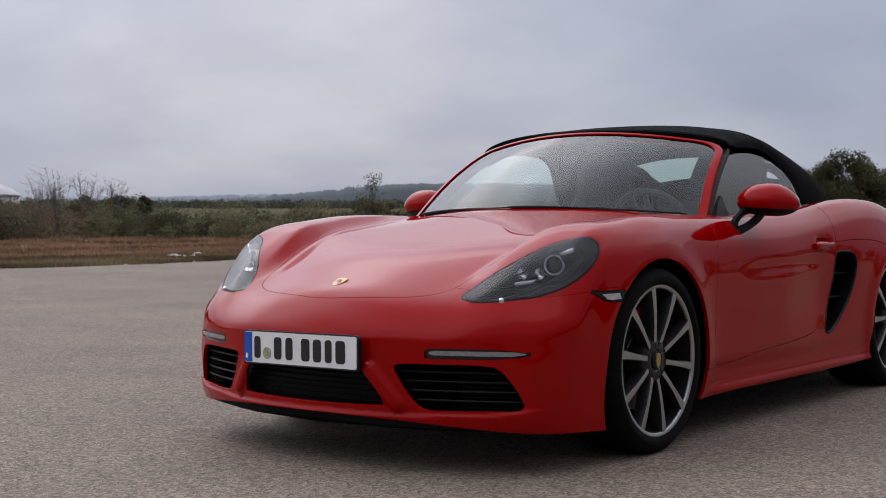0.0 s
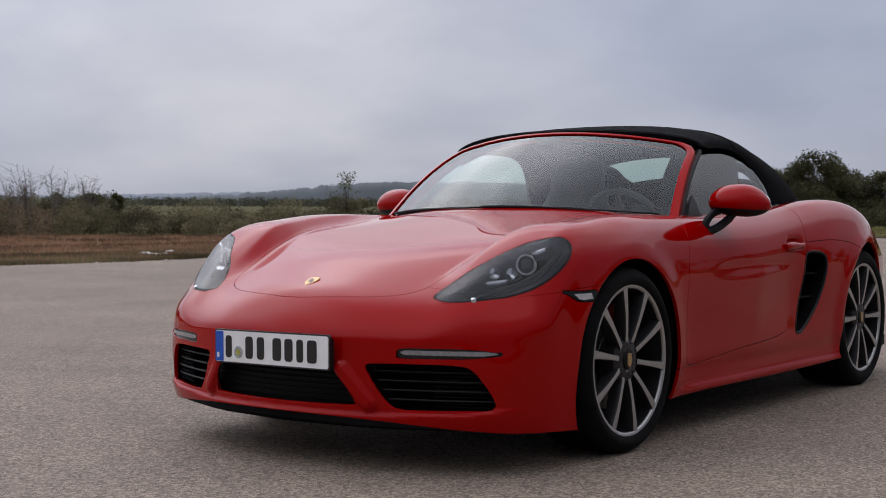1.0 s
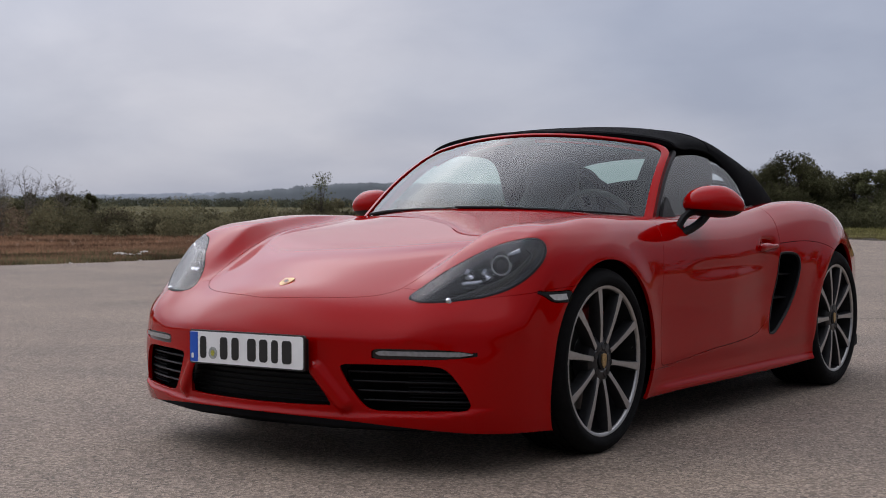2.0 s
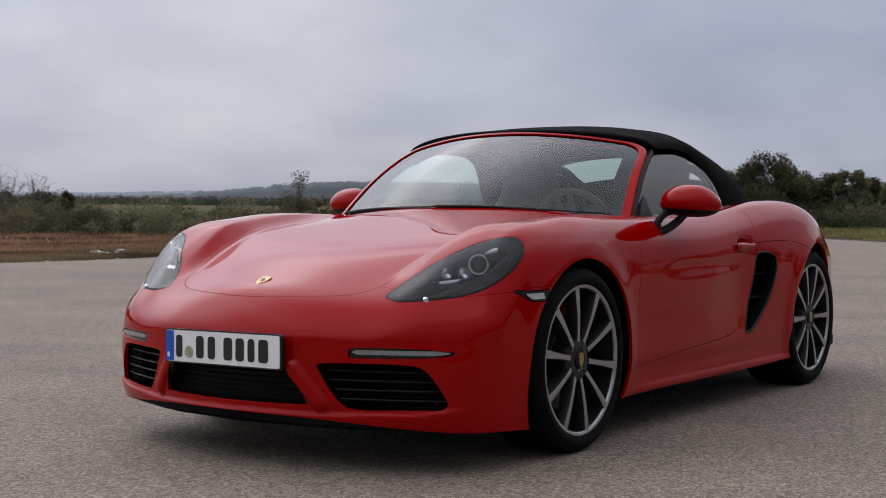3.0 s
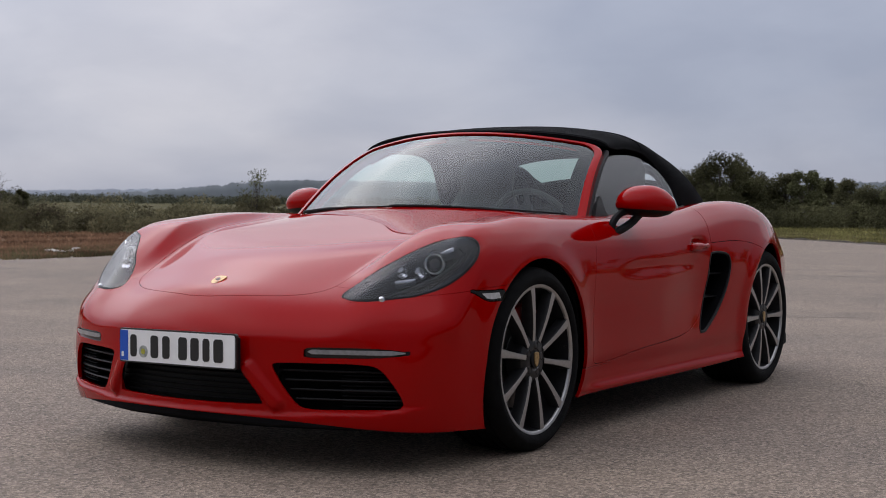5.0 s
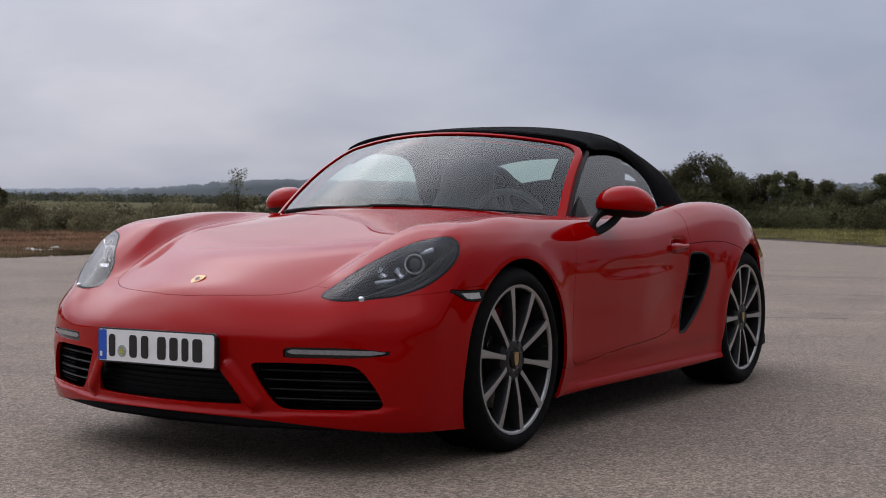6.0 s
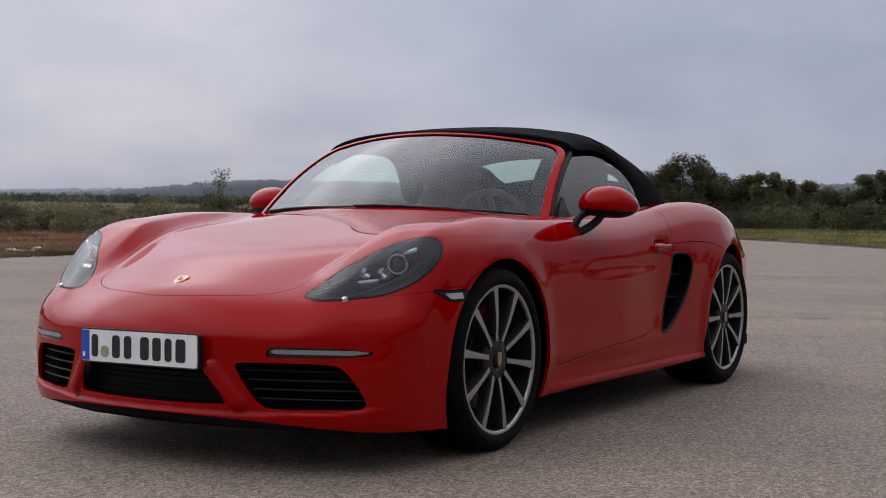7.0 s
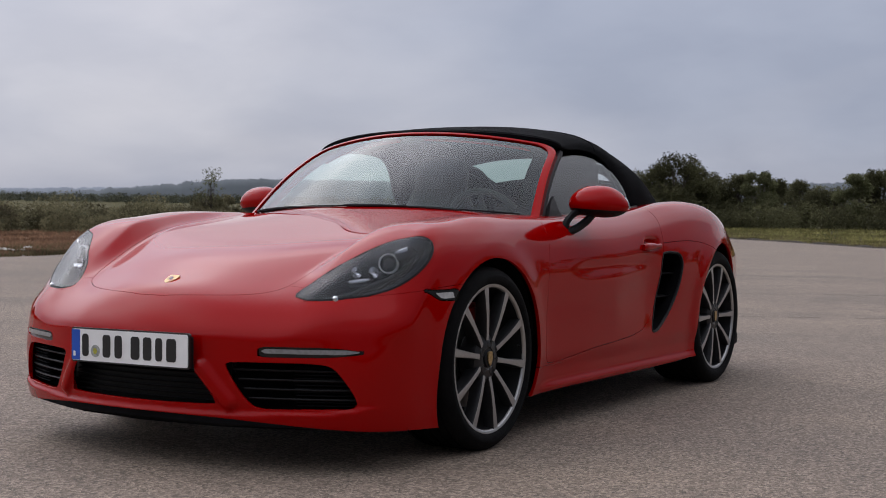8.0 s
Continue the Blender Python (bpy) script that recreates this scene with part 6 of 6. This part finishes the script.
scrub("scrub", "dense dark olive scrub along the heath's edge", [(-60, -50.5, 58, 72, 1.1, 1.8), (-50, -28, 62, 76, 1.0, 1.4), (-50, -28, 56, 64, 0.6, 1.05)], SCRUB_LEAF, 0.105, 4.0, 6.5)
scrub("scrub", "taller olive bushes standing out of the scrub", [(-60, -28, 64, 78, 1.25, 1.8)], SCRUB_LEAF, 0.13, 0.35, 5.0)
scrub("scrub", "grey-green bushes scattered through the scrub", [(-60, -50, 56, 72, 0.8, 1.5), (-50, -28, 56, 72, 0.6, 1.1)], foliage("sage_leaf", (0.165, 0.165, 0.105), (0.11, 0.112, 0.07)), 0.12, 1.2, 4.5)
scrub("scrub", "brown leafless undergrowth in the scrub", [(-58, -49, 56, 70, 1.0, 1.9)], foliage("twig_brown", (0.19, 0.14, 0.095), (0.12, 0.09, 0.065)), 0.11, 2.0, 3.5)
scrub("thicket", "dark evergreen thicket behind the scrub", [(-60, -50.6, 70, 78, 1.4, 2.05), (-50.6, -48.8, 72, 78, 1.3, 1.8)], foliage("thicket_leaf", (0.14, 0.132, 0.08), (0.09, 0.088, 0.055)), 0.12, 2.6, 5.0)
scrub("undergrowth", "dark undergrowth below the oaks", [(-25, -9, 78, 88, 0.8, 1.9)], OAK_LEAF, 0.14, 7.0, 4.0)
scrub("far_treeline", "far line of dark trees across the fields", [(-62, -20, 600, 700, 2.6, 4.6)], foliage("far_leaf", (0.12, 0.125, 0.085), (0.085, 0.09, 0.065)), 1.0, 2.2, 4.0)
# the same country goes on round the lot
scrub("woods", "dark woods round the rest of the lot", [(-7, 150, 66, 84, 5.0, 8.5), (150, 296, 76, 94, 4.0, 7.0)], OAK_LEAF, 0.9, 0.34, 13.0)


def bare_shrub(bearing, distance, height, spread, seed):
    x, y = far(bearing, distance)
    r = np.random.default_rng(seed)
    ob = thing("bare_shrub", pose(x, y, ground_height(x, y)), "leafless grey shrub with thin upright twigs", "shrub", "bare shrubs")
    bm = None
    for k in range(20):
        a = r.uniform(0, 2 * math.pi)
        lean = spread * r.uniform(0.2, 1.0)
        tip = np.array([lean * math.cos(a), lean * math.sin(a), height * r.uniform(0.65, 1.0)])
        line = [tip * u ** np.array([1.2, 1.2, 0.85]) + r.normal(size=3) * 0.03 for u in np.linspace(0, 1, 7)]
        s = sweep(line, np.linspace(0.02, 0.005, 7), 4, up=(1, 0.3, 0.1))
        bm = s if bm is None else merge(bm, s)
        for _ in range(9):
            u = r.uniform(0.35, 0.98)
            p = tip * u ** np.array([1.2, 1.2, 0.85])
            q = p + np.array([r.normal() * 0.3, r.normal() * 0.3, r.uniform(0.12, 0.38)])
            bm = merge(bm, sweep([p, (p + q) / 2 + r.normal(size=3) * 0.04, q], [0.008, 0.005, 0.003], 3, up=(1, 0.3, 0.1)))
    part("branchwork", bm, PALE_BARK, ob)
    return ob


for k, (b, d, h, s) in enumerate(((-53.7, 60, 3.1, 0.8), (-52.6, 61, 2.95, 0.9), (-51.4, 62, 2.7, 0.7), (-54.3, 62, 2.6, 0.7))):
    bare_shrub(b, d, h, s, 40 + k)
for b, d, h, s in ((-51.2, 66, 2.15, 0.7), (-50.2, 66, 2.0, 0.6), (-52.4, 64, 2.2, 0.95)):
    tree("round_tree", b, d, h, s, OAK_LEAF, "small round-headed tree above the scrub", n=2200, trunk=0.06, size=0.10, low=0.4, clumps=9, group="round trees")
tree("thin_shrub", -40.6, 66, 3.3, 0.95, PALE_LEAF, "sparse light-green shrub with thin upright branches", n=420, trunk=0.035, size=0.11, low=0.45, clumps=22)
tree("thin_shrub", -40.3, 67, 1.9, 1.5, SCRUB_LEAF, "rounded olive shrub taller than its neighbours", n=3000, trunk=0.08, size=0.16, low=0.25, clumps=14)


def tufts(name, label, n, place, leaf, tall, kind="stuff", category="grass"):
    """Thin upright blades in tufts over a stretch of ground."""
    V, F = [], []
    for _ in range(n):
        x, y = place()
        z = ground_height(x, y)
        for _ in range(5):
            a, h = RNG.uniform(0, 2 * math.pi), tall * RNG.uniform(0.4, 1.2)
            w = 0.30 * h
            dx, dy = math.cos(a) * w, math.sin(a) * w
            ox, oy = RNG.normal() * tall * 0.6, RNG.normal() * tall * 0.6
            k = len(V)
            V += [(x + ox - dx, y + oy - dy, z - 0.02), (x + ox + dx, y + oy + dy, z - 0.02), (x + ox + dx * 0.3 + dy * 0.5, y + oy + dy * 0.3 - dx * 0.5, z + h)]
            F.append((k, k + 1, k + 2))
    me = bpy.data.meshes.new(name)
    me.from_pydata(V, [], F)
    me.materials.append(leaf)
    return tagged(new(name, me), label, category, kind=kind)


def lot_edge(bearing):
    """How far the paving reaches in a direction."""
    return float(EDGE(bearing))


EDGE = spline([(-130, 40), (-90, 26), (-62, 24.2), (-53, 25.5), (-46, 30), (-38, 42), (-28, 62), (-22, 64), (-18, 60), (-13, 49.5), (-8, 46), (20, 60)])


def heath_place():
    b = RNG.uniform(-62, -26)
    d0 = lot_edge(b)
    return far(b, d0 + 0.3 + (60 - d0 if d0 < 55 else 6) * RNG.random())


def verge_place():
    b = RNG.uniform(-26, -8)
    return far(b, lot_edge(b) + 0.3 + (80 - lot_edge(b)) * RNG.random())


def rim_place():
    b = RNG.uniform(-62, -8)
    return far(b, lot_edge(b) + abs(RNG.normal()) * 4.5 + 0.1)


tufts("heath_plants", "low rust-brown heath plants beside the lot", 12000, heath_place, HEATH, 0.10)
tufts("verge_grass", "yellow-green verge grass below the trees", 5000, verge_place, DRY_GRASS, 0.12)
tufts("edge_grass", "dry grass along the paving's broken edge", 16000, rim_place, foliage("trodden_grass", (0.21, 0.17, 0.095), (0.13, 0.115, 0.065)), 0.08)


def stone(seed, size):
    r = np.random.default_rng(seed)
    bm = bmesh.new()
    bmesh.ops.create_icosphere(bm, subdivisions=2, radius=1)
    for v in bm.verts:
        v.co = Vector(v.co) * (1 + 0.25 * noise.noise(Vector(v.co) * 1.7 + Vector((seed, 0, 0))))
        v.co = Vector((v.co.x * size * 1.6, v.co.y * size * 1.2, v.co.z * size * 0.6))
    return bm


STONE = material("pale_stone", (0.42, 0.39, 0.34), rough=0.85, noise_scale=9, noise_amount=0.25, bump=0.4, bump_scale=40)
for k in range(16):
    b = RNG.uniform(-49.7, -47.8) if k < 7 else RNG.uniform(-50.5, -45) if k < 11 else RNG.uniform(-58, -50)
    d = lot_edge(b) + (RNG.uniform(3.5, 5.5) if k < 7 else RNG.uniform(-0.1, 0.5))
    x, y = far(b, d)
    ob = new("stone", finish(stone(k, RNG.uniform(0.09, 0.17) if k < 7 else RNG.uniform(0.02, 0.045)), "stone", STONE))
    ob.matrix_world = pose(x, y, ground_height(x, y) - 0.005, 0, 0, RNG.uniform(0, 180))
    tagged(ob, "pale weathered limestone lump on the heath", "stone", "pale stones")


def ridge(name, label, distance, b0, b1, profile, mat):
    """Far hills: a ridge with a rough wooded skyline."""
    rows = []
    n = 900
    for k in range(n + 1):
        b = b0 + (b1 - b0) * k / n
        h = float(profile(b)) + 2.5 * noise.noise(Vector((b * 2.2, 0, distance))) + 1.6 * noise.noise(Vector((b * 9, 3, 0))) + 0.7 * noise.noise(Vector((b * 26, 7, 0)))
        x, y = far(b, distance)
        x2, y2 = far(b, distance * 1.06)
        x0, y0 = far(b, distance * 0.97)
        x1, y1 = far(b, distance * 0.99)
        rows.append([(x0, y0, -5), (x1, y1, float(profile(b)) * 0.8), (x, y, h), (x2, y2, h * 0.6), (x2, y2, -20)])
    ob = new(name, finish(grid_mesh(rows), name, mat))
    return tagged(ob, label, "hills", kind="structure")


# distance haze is painted into both hill colours, more on the farther ridge
HAZED_HILL = material("hazed_hill", (0.115, 0.13, 0.14), rough=1.0, noise_scale=0.02, noise_amount=0.2)
HAZED_HILL_FAR = material("hazed_hill_far", (0.22, 0.245, 0.28), rough=1.0, noise_scale=0.01, noise_amount=0.12)
ridge("backdrop", "wooded hills on the skyline, blue-grey haze put in the colour", 1500, -62, 6, spline([(-62, 18), (-52, 22), (-46, 30), (-42, 40), (-40, 45), (-38, 46), (-34, 46), (-28, 42), (-20, 42), (-16, 46), (-12.5, 50), (-9, 51), (6, 45)]), HAZED_HILL)
ridge("backdrop", "far hills on the skyline, paler haze put in the colour", 2600, -70, 10, spline([(-70, 45), (-55, 48), (-50, 52), (-46, 57), (-41, 60), (-30, 58), (-10, 62), (10, 60)]), HAZED_HILL_FAR)


def soil_edge():
    """A low dark lip of soil where the verge meets the paving."""
    line = [(*far(b, lot_edge(b) + 0.1 * math.sin(b * 7)), ground_height(*far(b, lot_edge(b))) + 0.01) for b in np.linspace(-25, -6, 120)]
    ob = new("soil_edge", finish(sweep(line, [0.05 + 0.035 * math.sin(k * 0.9) * math.sin(k * 0.23) for k in range(120)], 6), "soil_edge", material("dark_soil", (0.05, 0.042, 0.033), rough=0.95, noise_scale=4, noise_amount=0.4)))
    tagged(ob, "dark lip of soil along the paving", "soil", kind="structure")


soil_edge()


def dome_shed():
    """A pale round store with a shallow dome roof and a darker hoop, beyond the scrub."""
    x, y = far(-57.2, 120)
    ob = thing("dome_shed", pose(x, y, ground_height(x, y)), "pale grey round store with a domed roof", "shed")
    r = 4.2
    white = material("shed_sheet", (0.55, 0.55, 0.56), rough=0.6, noise_scale=0.7, noise_amount=0.15)
    grey = material("shed_band", (0.28, 0.28, 0.29), rough=0.6, noise_scale=1.0, noise_amount=0.2)
    up = pose(0, 0, 0, 0, -90, 0)
    part("wall", shift(lathe([(r, 0.0), (r, 2.3), (r - 0.05, 2.4)], 40), up), white, ob)
    part("dome_roof", shift(lathe([(r + 0.12, 2.35), (r + 0.12, 2.45), (r * 0.85, 3.0), (r * 0.6, 3.4), (r * 0.3, 3.65), (0.0, 3.8)], 40), up), white, ob)
    part("hoop", shift(lathe([(r + 0.02, 1.4), (r + 0.08, 1.42), (r + 0.08, 1.7), (r + 0.02, 1.72)], 40), up), grey, ob)


dome_shed()
# ---- the paved lot: a slab with a broken edge ----
def build_lot():
    bm = bmesh.new()
    n = 720
    rims, lows = [], []
    inner = [[], [], [], []]
    for k in range(n):
        b = -180 + 360 * k / n
        blend = min(1.0, max(0.0, (b - 20) / 20)) if b > 20 else min(1.0, max(0.0, (-130 - b) / 20))
        e = (float(EDGE(max(-130, min(20, b)))) * (1 - blend) + 62 * blend)
        e += 0.35 * noise.noise(Vector((b * 1.3, 0, 0))) + 0.2 * noise.noise(Vector((b * 5, 2, 0)))
        for row, f in zip(inner, (0.12, 0.4, 0.7, 0.9)):
            x, y = far(b, e * f)
            row.append(bm.verts.new((x, y, ground_height(x, y))))
        x, y = far(b, e)
        rims.append(bm.verts.new((x, y, ground_height(x, y))))
        x, y = far(b, e + 0.06)
        lows.append(bm.verts.new((x, y, ground_height(x, y) - 0.06)))
    c = bm.verts.new((*VIEW_EYE, 0))
    rows = inner + [rims, lows]
    for k in range(n):
        bm.faces.new((c, rows[0][(k + 1) % n], rows[0][k]))
        for a, b in zip(rows, rows[1:]):
            bm.faces.new((a[k], a[(k + 1) % n], b[(k + 1) % n], b[k]))
    bmesh.ops.recalc_face_normals(bm, faces=bm.faces)
    ob = new("pavement", finish(bm, "pavement", TARMAC, smooth=False))
    return tagged(ob, "pale worn tarmac of a wide empty lot", "pavement", kind="structure")


pavement = build_lot()


def pavement_joint(depth, start, end, seed):
    """A bitumen-filled joint across the paving, worn and broken in places."""
    r = np.random.default_rng(seed)
    a = radians(-30.6)
    ahead, across = np.array([math.sin(a), math.cos(a)]), np.array([math.cos(a), -math.sin(a)])
    bm = bmesh.new()
    u = start
    while u < end:
        length = r.uniform(0.5, 2.4)
        n = 10
        rows = []
        for k in range(n + 1):
            q = u + length * k / n
            c = np.array(VIEW_EYE) + ahead * (depth + 0.02 * math.sin(q * 2.3 + seed) + 0.008 * math.sin(q * 11)) + across * q
            w = 0.011 * (0.35 + 0.65 * math.sin(math.pi * k / n)) * r.uniform(0.7, 1.3)
            rows.append([bm.verts.new((*(c - ahead * w), 0.001)), bm.verts.new((*c, 0.003)), bm.verts.new((*(c + ahead * w), 0.001))])
        for p, q in zip(rows, rows[1:]):
            for k in (0, 1):
                bm.faces.new((p[k], q[k], q[k + 1], p[k + 1]))
        u += length + r.uniform(0.02, 0.5)
    bmesh.ops.recalc_face_normals(bm, faces=bm.faces)
    part("joint", bm, BITUMEN, pavement, "dark worn joint in the paving")


BITUMEN = material("old_bitumen", (0.055, 0.047, 0.04), rough=0.9, noise_scale=6, noise_amount=0.5)
for depth, start, end, seed in ((11.6, 0.8, 9.0, 3), (15.5, 2.2, 10.0, 5), (21.0, 3.5, 13.0, 7)):
    pavement_joint(depth, start, end, seed)
